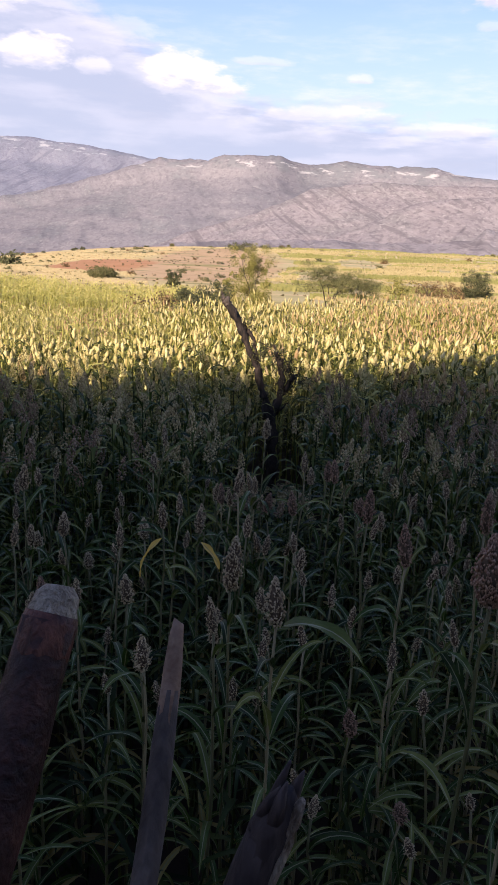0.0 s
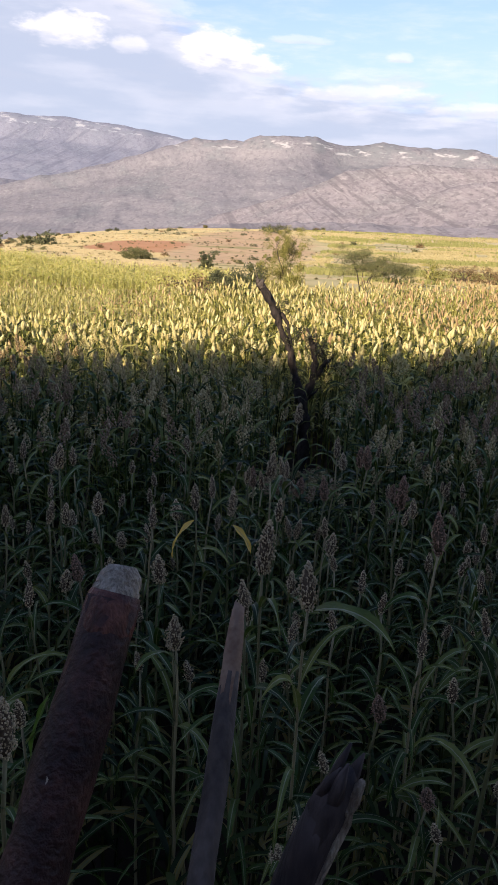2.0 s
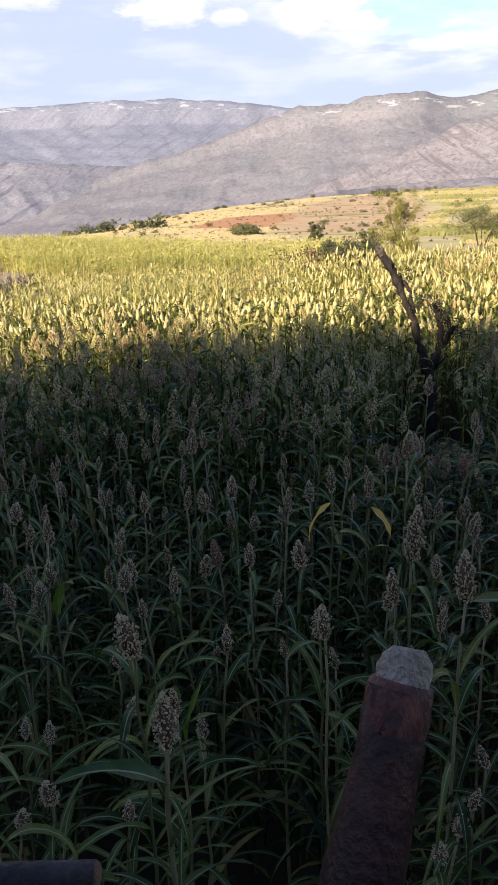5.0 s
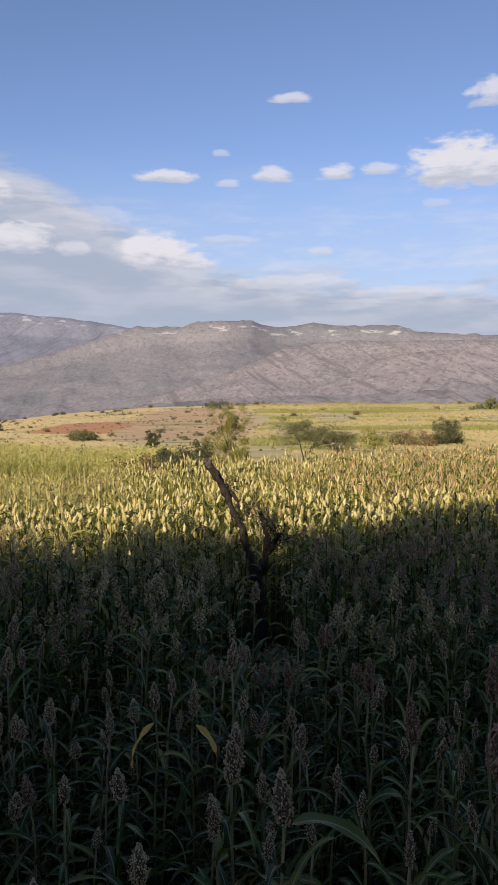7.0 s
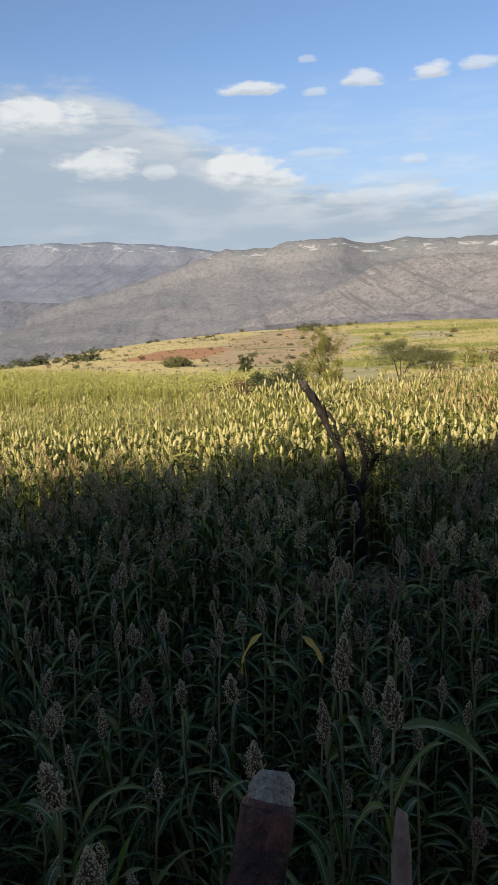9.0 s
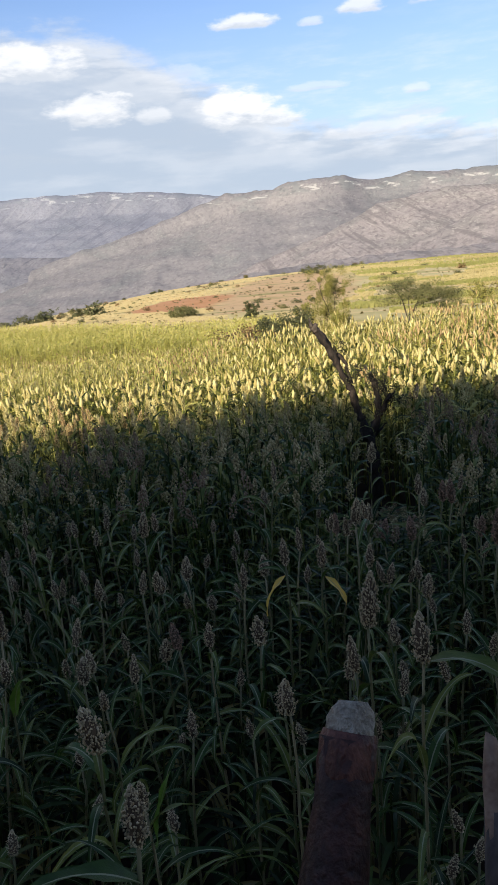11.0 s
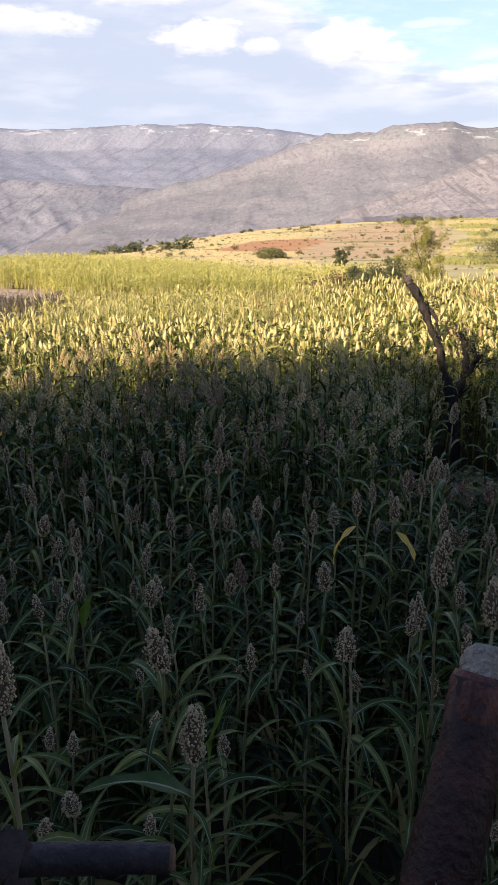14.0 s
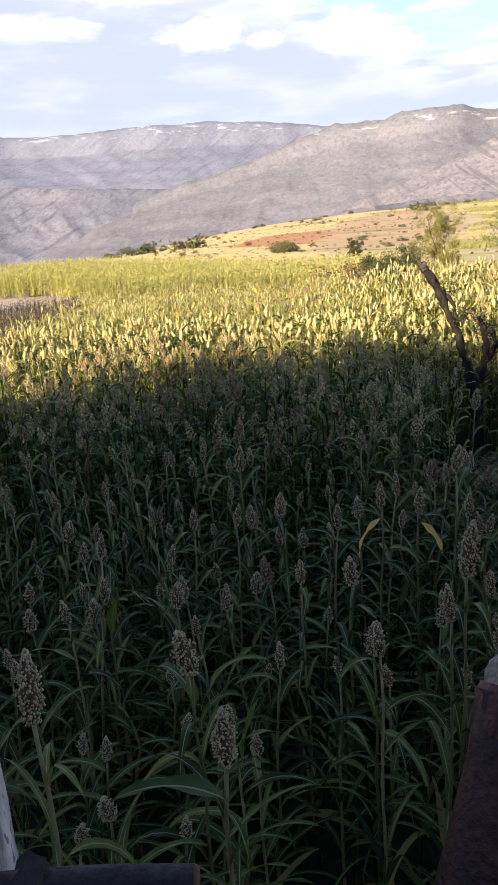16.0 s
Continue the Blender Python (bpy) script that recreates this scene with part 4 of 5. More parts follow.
def grow_underlayer():
    """Shorter side shoots that fill the gaps between the near plants, coloured dark for the shade there."""
    rng = np.random.default_rng(41)
    tpl = [plant_template(220 + i, 10, 5, "", 0.95, 0.026) for i in range(8)]
    n = 330
    y = 1.95 + 3.45 * rng.random(n) ** 0.7
    x = rng.uniform(-0.85 * y - 0.4, 0.55 * y + 0.7)
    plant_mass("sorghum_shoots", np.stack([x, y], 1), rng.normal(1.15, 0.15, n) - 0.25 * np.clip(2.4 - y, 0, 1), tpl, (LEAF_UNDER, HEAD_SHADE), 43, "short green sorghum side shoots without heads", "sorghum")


grow_underlayer()


def grow_second_field():
    """The ripening crop beyond the sorghum, reaching to the edge of the valley."""
    tpl = [plant_template(180 + i, 5, 2, "plain" if i < 6 else "", 1.0, 0.055, 0.66) for i in range(8)]
    xy = scatter(17000, 15, 22, 54, 2, 46)
    az, r = np.degrees(np.arctan2(-xy[:, 0], xy[:, 1])), np.hypot(xy[:, 0], xy[:, 1])
    far = np.interp(az, [2, 4, 10, 19, 27, 31, 46], [36, 37, 36, 45, 51, 48, 46])
    near = np.interp(az, [2, 4, 10, 17, 21, 26, 28, 31.6, 46], [25, 25.5, 27, 28, 29, 31, 35.5, 37, 38])
    keep = (r < far) & (r > near)
    xy = xy[keep]
    tops = np.random.default_rng(17).normal(1.22, 0.08, len(xy))
    plant_mass("ripening_crop", xy, tops, tpl, (CROP_LEAF, CROP_HEAD), 19, "yellow-green ripening crop in close rows", "crop field")


grow_second_field()


def stubble():
    """Cut stalks left standing between the two crops, coloured dark for the shade on them."""
    tpl = [plant_template(250 + i, 4, 2, "", 0.9, 0.05) for i in range(5)]
    xy = scatter(3000, 25, 19, 32, 24, 46)
    az, r = np.degrees(np.arctan2(-xy[:, 0], xy[:, 1])), np.hypot(xy[:, 0], xy[:, 1])
    keep = (az > 25.5) & (r < 31.5 + np.random.default_rng(26).uniform(-0.6, 0.6, len(r)))
    plant_mass("crop_stubble", xy[keep], np.random.default_rng(27).uniform(0.30, 0.60, keep.sum()), tpl, (STUBBLE, STUBBLE), 29, "cut stubble between the crops, its shade in the dark brown", "stubble")


# the strip's shade is painted into this dark brown
STUBBLE = material("shaded stubble", [(0.05, 0.04, 0.025), (0.11, 0.085, 0.05), (0.20, 0.16, 0.08)], 2, 0.8, 0.0, random_mix=0.7, island=True)
stubble()


# ---- trees and bushes ----
def leaf_cloud(centres, radii, n, size, rng, flat=1.0):
    """Small leaf quads in uneven clumps."""
    c = np.asarray(centres, float)
    k = rng.integers(0, len(c), n)
    d = rng.normal(0, 1, (n, 3))
    d /= np.linalg.norm(d, axis=1)[:, None]
    d *= (rng.random(n) ** 0.45)[:, None]
    p = c[k] + d * np.asarray(radii)[k][:, None] * np.array([1, 1, flat])
    a, b = rng.normal(0, 1, (n, 3)), rng.normal(0, 1, (n, 3))
    a /= np.linalg.norm(a, axis=1)[:, None]
    b = np.cross(a, b)
    b /= np.linalg.norm(b, axis=1)[:, None]
    s = size * rng.uniform(0.6, 1.4, (n, 1))
    v = np.stack([p - a * s, p + b * s * 0.45, p + a * s, p - b * s * 0.45], 1).reshape(-1, 3)
    return v, np.arange(4 * n).reshape(-1, 4)


def tree(name, seed, height, width, mat, leaves, size, flat, trunk_r, stems, label, category, bare=0.35, clumps=26):
    """Trunk and limbs that fork from the foot, and a crown of many leaves in clumps with gaps."""
    rng = np.random.default_rng(seed)
    root = new(name)
    wood, centres, radii = Heap(), [], []
    for i in range(stems):
        a = i * 6.283 / stems + rng.uniform(-0.5, 0.5)
        reach = width * 0.42 * rng.uniform(0.5, 1.0)
        tip = np.array([math.cos(a) * reach, math.sin(a) * reach, height * rng.uniform(0.72, 0.95)])
        mid_ = tip * np.array([0.35, 0.35, 0.55]) + rng.uniform(-0.05, 0.05, 3) * height
        pts = [np.zeros(3), mid_ * 0.5, mid_, (mid_ + tip) / 2 + rng.uniform(-0.03, 0.03, 3) * height, tip]
        v, q = tube(pts, trunk_r * np.array([1, 0.8, 0.6, 0.4, 0.15]), 6, rng, 0.12)
        wood.add(v, q)
        for _ in range(4):
            f = rng.uniform(0.4, 1)
            b = mid_ * (1 - f) + tip * f
            e = b + np.array([rng.uniform(-1, 1) * width * 0.28, rng.uniform(-1, 1) * width * 0.28, rng.uniform(0.0, 0.2) * height])
            v, q = tube([b, (b + e) / 2 + rng.uniform(-0.02, 0.02, 3), e], trunk_r * np.array([0.35, 0.22, 0.08]), 4)
            wood.add(v, q)
            centres.append(e)
            radii.append(width * rng.uniform(0.08, 0.17))
    if bare < 0.2:
        clumps += 45
    while len(centres) < clumps:
        a, r = rng.uniform(0, 6.283), width * 0.48 * math.sqrt(rng.random())
        z = height * (bare + (1 - bare) * 0.85 * rng.random() * (1 - 0.6 * (2 * r / width) ** 2)) + 0.06
        centres.append(np.array([math.cos(a) * r, math.sin(a) * r, z]))
        radii.append(width * rng.uniform(0.10, 0.19))
    part("trunk", wood.mesh("trunk", TWIG), root)
    v, q = leaf_cloud(centres, radii, leaves, size, rng, flat)
    v[:, 2] = np.maximum(v[:, 2], 0.02)
    part("crown", mesh_np("crown", v, q, mat=mat, smooth=False), root)
    return tagged(root, label, category)


def stand(ob, az, r, turn=0.0, scale=1.0, sink=0.05):
    x, y = -math.sin(radians(az)) * r, math.cos(radians(az)) * r
    ob.matrix_basis = pose(x, y, float(land(np.array(x), np.array(y))) - sink, 0, 0, turn) @ Matrix.Scale(scale, 4)
    return ob


stand(tree("sapling_tree", 301, 3.1, 1.75, SAPLING, 15000, 0.034, 1.0, 0.022, 6, "slender tree with sparse yellow-green leaves behind the sorghum", "tree", 0.16, 40), -1.6, 33)
stand(tree("yellow_bush", 313, 2.0, 1.1, SAPLING, 4500, 0.036, 0.9, 0.02, 4, "upright yellow-green bush beside the slender tree", "bush", 0.15), 0.4, 33)
stand(tree("green_bush", 302, 1.75, 2.3, BUSH, 12000, 0.04, 0.8, 0.03, 5, "rounded dark green bush at the field edge", "bush", 0.1, 34), 1.2, 25.5)
stand(tree("green_bush", 303, 1.6, 1.7, BUSH, 8000, 0.04, 0.8, 0.03, 4, "low green bush at the field edge", "bush", 0.1, 24), 2.9, 27)
stand(tree("scrub_bush", 304, 1.9, 2.0, BROWN, 1500, 0.05, 0.8, 0.04, 5, "dry brown scrub bush among the sorghum", "bush", 0.15), 5.2, 22)
stand(tree("round_bush", 305, 1.3, 0.95, BUSH, 2200, 0.07, 1.0, 0.05, 3, "small upright green bush on the hill foot", "bush", 0.1), 4.7, 52, scale=1.0)
stand(tree("acacia_tree", 306, 2.5, 3.4, ACACIA, 8000, 0.035, 0.45, 0.030, 7, "flat-topped acacia with thin feathery crown", "tree", 0.5, 60), -7.6, 38)
stand(tree("acacia_tree", 307, 1.95, 2.6, ACACIA, 6000, 0.035, 0.5, 0.026, 6, "low spreading acacia with thin grey-green crown", "tree", 0.4, 50), -10.0, 40)
stand(tree("dark_tree", 308, 2.2, 2.5, BUSH, 7000, 0.055, 0.75, 0.04, 4, "dark green bushy tree on the terraced slope", "tree", 0.12, 40), -18.1, 60)
stand(tree("scrub_bush", 309, 1.3, 2.6, BROWN, 1600, 0.06, 0.7, 0.04, 5, "grey-brown thorn scrub on the terraced slope", "bush", 0.1), -14.8, 58)
stand(tree("scrub_bush", 310, 1.2, 1.7, BROWN, 1200, 0.06, 0.7, 0.04, 5, "grey-brown thorn scrub on the terraced slope", "bush", 0.1), -16.6, 57)
stand(tree("green_bush", 311, 1.5, 2.2, SAPLING, 1500, 0.07, 0.8, 0.04, 4, "yellow-green shrub beside the terraces", "bush", 0.1), -12.6, 55)
stand(tree("green_bush", 312, 0.95, 2.2, ACACIA, 2500, 0.07, 0.6, 0.04, 5, "low olive bush below the red earth", "bush", 0.1), 10.1, 62)


def hill_bushes():
    kinds = [tree("hill_bush", 330 + i, 1.0, w, mt, 450, 0.12, 0.6, 0.03, 3, "small dark bush on the dry hill", "bush", 0.0, 30)
             for i, (w, mt) in enumerate(((1.7, BUSH), (2.2, ACACIA), (1.4, ACACIA), (1.9, BROWN), (2.8, BUSH)))]
    rng = np.random.default_rng(333)
    used = set()
    spots = []
    for i in range(46):                                  # along the crest towards the valley
        az = rng.uniform(-4, 24)
        spots.append((az, rng.uniform(165, 200), rng.uniform(0.4, 0.85)))
    for i in range(70):                                  # over the face of the hill
        spots.append((rng.uniform(-6, 20), rng.uniform(62, 160), rng.uniform(0.2, 0.45)))
    for i in range(12):                                  # among the terraces
        spots.append((rng.uniform(-24, -6), rng.uniform(80, 190), rng.uniform(0.4, 0.8)))
    for az, r, sc in ((22.0, 96, 1.3), (20.6, 100, 1.6), (18.0, 92, 1.1), (16.9, 88, 1.5), (23.5, 104, 1.0), (25.5, 108, 0.9), (29.0, 38, 0.45), (-20.9, 150, 2.2), (-0.4, 140, 1.7), (0.6, 150, 1.2), (10.5, 47, 0.5)):
        spots.append((az, r, sc))
    for az, r, sc in spots:
        k = int(rng.integers(0, len(kinds)))
        ob = kinds[k] if k not in used else copy_thing(kinds[k], Matrix())
        used.add(k)
        tagged(ob, group="bushes on the hill")
        stand(ob, az, r, rng.uniform(0, 360), sc)


hill_bushes()


def dry_grass():
    """Upright straw tufts that give the hill and the terraces their gold."""
    rng = np.random.default_rng(360)
    n = 110000
    r = np.exp(rng.uniform(np.log(25), np.log(195), n))
    az = rng.uniform(-26, 24, n)
    a = np.radians(az)
    x, y = -np.sin(a) * r, np.cos(a) * r
    bare = np.minimum(((x + 3.5) / 11) ** 2 + ((y - 105) / 52) ** 2, ((x + 15.5) / 5.5) ** 2 + ((y - 90) / 17) ** 2) < 0.9 + 0.9 * (fbm(x / 6, y / 6, 71, 3) - 0.5)
    keep = ~bare & (fbm(x / 9, y / 9, 73, 3) > 0.40)
    x, y, r = x[keep], y[keep], r[keep]
    n = len(x)
    z = land(x, y)
    right = -np.degrees(np.arctan2(-x, y)) + rng.uniform(-1.5, 1.5, n) > 3.0
    strip = fbm(x / 45, y / 6.0, 75, 2)
    h = rng.uniform(0.05, 0.14, n) + 0.10 * right + 0.12 * (right & (strip > 0.53))
    w = rng.uniform(0.05, 0.18, n)
    t = rng.uniform(-0.5, 0.5, n)
    dx, dy = np.cos(t) * w, np.sin(t) * w
    lean = rng.uniform(-0.1, 0.1, n)
    V = np.stack([np.stack([x - dx, y - dy, z - 0.05], -1), np.stack([x + dx, y + dy, z - 0.05], -1),
                  np.stack([x + dx * 0.6 + lean, y + dy * 0.6, z + h * 0.8], -1), np.stack([x - dx * 0.7 + lean, y - dy * 0.7, z + h], -1)], 1).reshape(-1, 3)
    me = mesh_np("dry_grass", V, np.arange(4 * n).reshape(-1, 4), mats=[STRAW, TERRACE, TERRACE_GREEN], mat_index=right.astype(int) + (right & (strip > 0.53)), smooth=False)
    tagged(new("dry_grass", me), "golden dry grass tufts on the hill", "grass", kind="stuff")


def scrub_tufts():
    """Low dark tufts dotted over the bare slope and the terraces."""
    rng = np.random.default_rng(380)
    n = 1100
    az, r = np.radians(rng.uniform(-24, 20, n)), np.exp(rng.uniform(np.log(50), np.log(180), n))
    x, y = -np.sin(az) * r, np.cos(az) * r
    z = land(x, y)
    k = rng.uniform(0.05, 0.20, n)
    V, Q, m = [], [], 0
    for i in range(n):
        v, q = leaf_cloud([(x[i], y[i], z[i] + k[i] * 0.5)], np.array([k[i] * 1.3]), 20, 0.07, rng, 0.6)
        V.append(v)
        Q.append(q + m)
        m += len(v)
    me = mesh_np("scrub_tufts", np.concatenate(V), np.concatenate(Q), mat=SCRUB, smooth=False)
    tagged(new("scrub_tufts", me), "low olive tufts dotted over the dry slope", "scrub", kind="stuff")


SCRUB = material("scrub tufts", [(0.07, 0.07, 0.03), (0.14, 0.12, 0.05), (0.22, 0.17, 0.08)], 1.0, 0.8, 0.0, random_mix=0.7, island=True)
scrub_tufts()
STRAW = material("straw", [(0.36, 0.29, 0.15), (0.42, 0.34, 0.19), (0.47, 0.39, 0.23)], 0.05, 0.8, 0.0, random_mix=0.35, island=True, trans=0.2)
TERRACE = material("terrace stubble", [(0.27, 0.22, 0.095), (0.38, 0.31, 0.15), (0.47, 0.38, 0.205)], 0.05, 0.8, 0.0, random_mix=0.25, island=True, trans=0.2)
TERRACE_GREEN = material("green terrace crop", [(0.15, 0.155, 0.045), (0.24, 0.23, 0.075), (0.35, 0.31, 0.11)], 0.05, 0.8, 0.0, random_mix=0.25, island=True, trans=0.2)
dry_grass()


# ---- the dead tree in the field ----
WITHERED = material("withered creeper", [(0.03, 0.03, 0.014), (0.07, 0.065, 0.03), (0.13, 0.12, 0.05)], 6, 0.8, 0.0, random_mix=0.7, island=True)


def dead_tree():
    """A dead tree: a thin trunk in the crop, one long limb of two strands that ends in a pale stub, one forked upright limb."""
    rng = np.random.default_rng(400)
    root = new("dead_tree")

    def limb(name, pts, radii, parent, mat=STUMP, rough=0.35, label=""):
        P = np.asarray(pts, float)
        t = np.linspace(0, len(P) - 1, 6 * (len(P) - 1) + 1)
        C = np.stack([np.interp(t, np.arange(len(P)), P[:, k]) for k in range(3)], 1)
        C[1:-1] = (C[:-2] + 2 * C[1:-1] + C[2:]) / 4
        C[1:-1] += rng.normal(0, 0.006, (len(C) - 2, 3))
        R = 1.3 * np.interp(t, np.arange(len(P)), radii) * (1 + 0.14 * np.sin(t * 5 + len(P)) + rng.uniform(-0.10, 0.10, len(t)))
        v, q = tube(C, R, 9, rng, rough)
        return part(name, mesh_np(name, v, q, mat=mat), parent, label)

    limb("trunk", [(-0.02, 0, -0.06), (-0.04, 0.01, 0.30), (-0.04, 0, 0.71), (-0.06, 0.01, 1.0), (-0.11, 0, 1.30)], [0.085, 0.062, 0.054, 0.050, 0.046], root)
    long_limb = limb("branch", [(-0.11, 0, 1.26), (-0.22, 0.01, 1.59), (-0.29, 0, 1.87), (-0.40, -0.01, 2.07), (-0.49, 0, 2.32), (-0.60, 0, 2.50), (-0.70, 0, 2.63)], [0.042, 0.034, 0.032, 0.024, 0.036, 0.036, 0.032], root)
    limb("branch", [(-0.49, 0.02, 2.38), (-0.35, 0.03, 2.21), (-0.30, 0.03, 2.0), (-0.28, 0.01, 1.85)], [0.018, 0.015, 0.015, 0.018], root)
    # tip and splinter paler than the limb: sun on them put into the colour
    limb("broken_tip", [(-0.66, 0, 2.58), (-0.70, 0, 2.635), (-0.735, 0, 2.665)], [0.036, 0.038, 0.022], long_limb, GREY_STICK, 0.2, "pale broken branch tip")
    limb("splinter", [(-0.735, 0, 2.64), (-0.745, 0, 2.70), (-0.75, 0, 2.745)], [0.012, 0.008, 0.003], long_limb, GREY_STICK, 0.2, "pale upright splinter")
    upright = limb("branch", [(-0.11, 0, 1.26), (0.0, -0.01, 1.49), (0.02, 0, 1.75), (-0.02, 0.01, 1.92), (-0.07, 0, 2.06)], [0.036, 0.030, 0.026, 0.028, 0.022], root)
    side = limb("branch", [(0.02, 0, 1.54), (0.09, 0.01, 1.65), (0.15, 0, 1.77), (0.20, 0.01, 1.80)], [0.026, 0.024, 0.020, 0.006], root)
    limb("branch", [(-0.10, 0, 1.24), (0.03, 0.03, 1.36), (0.12, 0.03, 1.45)], [0.018, 0.012, 0.005], root)
    tufts = []
    for base, n, reach, holder in (((-0.42, 0, 2.36), 8, 0.16, long_limb), ((-0.26, 0, 2.05), 9, 0.17, long_limb), ((-0.03, 0, 1.98), 14, 0.24, upright), ((0.10, 0, 1.85), 12, 0.22, side), ((0.14, 0, 1.70), 10, 0.22, side), ((0.02, 0, 1.62), 5, 0.16, upright), ((-0.18, 0, 1.5), 4, 0.14, root)):
        for _ in range(n):
            d = rng.normal(0, 1, 3)
            d[2] = d[2] * 0.6 + 0.2
            b = np.array(base) + rng.normal(0, 0.03, 3)
            e = b + d / np.linalg.norm(d) * rng.uniform(0.4, 1.0) * reach
            v, q = tube([b, (b + e) / 2 + rng.uniform(-0.02, 0.02, 3), e], [0.005, 0.0035, 0.0018], 4)
            part("twig", mesh_np("twig", v, q, mat=STUMP), holder)
            tufts += [(b + e) / 2, e]
    v, q = leaf_cloud(tufts, np.full(len(tufts), 0.045), 1500, 0.013, rng)
    part("creeper", mesh_np("creeper", v, q, mat=WITHERED, smooth=False), root, "withered creeper on the branches")
    root.matrix_basis = Matrix.Translation((1.0, 8.5, 0.0))
    return tagged(root, "dark dead tree with a broken forked trunk in the sorghum", "dead tree")


dead_tree()


# ---- the watch platform: stakes, pole, rail ----
DARK_STICK = material("dark weathered stick", [(0.020, 0.015, 0.015), (0.045, 0.033, 0.031), (0.075, 0.056, 0.051)], 30, 0.75, 0.5, bump_scale=0.005, stretch=(1, 1, 0.2))
RED_WOOD = material("red-brown wood under bark", [(0.026, 0.009, 0.006), (0.07, 0.022, 0.015), (0.16, 0.06, 0.04)], 60, 0.5, 0.5, bump_scale=0.004, stretch=(1, 1, 0.4))


def stake(name, pts, radii, mat, tip_mat, tip_len, label, category, seed, slant=0.35, knobs=3, taper=(0.62, 0.78, 0.84, 0.86, 0.80, 0.60), peel=False, split=False):
    """A leaning stake, cut aslant at the top."""
    rng = np.random.default_rng(seed)
    P = np.asarray(pts, float)
    root = new(name)
    s = np.concatenate([[0], np.cumsum(np.linalg.norm(np.diff(P, axis=0), axis=1))])
    t = np.concatenate([np.linspace(0, tip_len, 5), np.linspace(tip_len, s[-1], 40)[1:]])
    C = np.stack([np.interp(t, s, P[:, i]) for i in range(3)], 1)
    C[6:] += np.cumsum(rng.normal(0, 0.0004, (len(C) - 6, 3)), axis=0)
    R = np.interp(t, s, radii) * (1 + 0.05 * np.sin(t * 60 + seed) + rng.uniform(-0.03, 0.03, len(t)))
    v, q = tube(C[4:], R[4:], 16, rng, 0.05)
    # the bark ends in a ragged edge below the cut
    v[:16] += np.outer(rng.uniform(-0.35, 0.35, 16) * min(tip_len, 0.02), (C[0] - C[4]) / np.linalg.norm(C[0] - C[4]))
    skin = Heap().add(v, q)
    if peel:
        pt = tip_len + np.array([-0.004, 0.002, 0.008, 0.014, 0.020, 0.026])
        pc = np.stack([np.interp(pt, t, C[:, i]) for i in range(3)], 1)
        pv, pq = tube(pc, np.interp(pt, t, R) * np.array([0.94, 1.012, 1.018, 1.018, 1.012, 0.95]), 16, rng, 0.03)
        pv[-16:] += np.outer(rng.uniform(-1, 1, 16) * 0.008, (C[0] - C[4]) / np.linalg.norm(C[0] - C[4]))
        part("stripped_band", mesh_np("stripped_band", pv, pq, mat=RED_WOOD), root, "red-brown band with the outer bark stripped")
    if split:
        side = C[0:30] + np.array([0.86, -0.5, 0.0]) * R[0:30, None] * 0.92
        sv, sq = tube(side, np.interp(np.arange(30), [0, 2, 29], [0.002, 0.0046, 0.0034]), 6, rng, 0.25)
        for a in (0.4, 1.9, 3.3, 4.6):
            b = C[2] + np.array([math.cos(a), math.sin(a), 0]) * R[2] * 0.6
            e = b + (C[0] - C[4]) / np.linalg.norm(C[0] - C[4]) * rng.uniform(0.020, 0.036) + rng.uniform(-0.003, 0.003, 3)
            kv, kq = tube([b, (b + e) / 2, e], [R[2] * 0.42, R[2] * 0.3, 0.0008], 6, rng, 0.3)
            skin.add(kv, kq)
        part("split_face", mesh_np("split_face", sv, sq, mat=CHEWED), root, "pale split face along the stake")
    for _ in range(knobs):
        k = rng.integers(7, 26)
        a = rng.uniform(0, 6.28)
        b = C[k] + np.array([math.cos(a), math.sin(a) * 0.6 - 0.4, 0.0]) * R[k] * 0.8
        e = b + np.array([math.cos(a), math.sin(a) * 0.6 - 0.4, 0.1]) * R[k] * 0.4
        v, q = tube([b, (b + e) / 2, e], [R[k] * 0.32, R[k] * 0.28, R[k] * 0.1], 7, rng, 0.1)
        skin.add(v, q)
    bark = part("bark", skin.mesh("bark", mat), root)
    for k, dx in ((10, 0.12), (14, 0.35), (7, -0.25))[:knobs - 1]:
        c = C[k] + np.array([dx, -0.75, 0.45]) * R[k] * 0.98
        e = c + np.array([dx, -0.75, 0.45]) * R[k] * 0.10
        v, q = tube([c - (e - c), c, e], [R[k] * 0.2, R[k] * 0.2, R[k] * 0.12], 9, rng, 0.15)
        part("knot", mesh_np("knot", v, q, mat=CUT_WOOD), bark, "pale cut knot")
    v, q = tube(C[:6] + np.array([0, 0, 0.0]), R[:6] * np.array(taper), 16, rng, 0.09)
    axis = (C[0] - C[5]) / np.linalg.norm(C[0] - C[5])
    top = v[:16 * 2]
    off = (v - C[0])[:, 0]
    lift = np.clip(1 - np.linalg.norm(v - C[0], axis=1) / (tip_len * 1.2), 0, 1)
    v = v + np.outer(off * slant * lift, axis)
    part("cut_tip", mesh_np("cut_tip", v, q, mat=tip_mat), root, "pale weathered cut end")
    return tagged(root, label, category, group="stakes of the platform parapet")


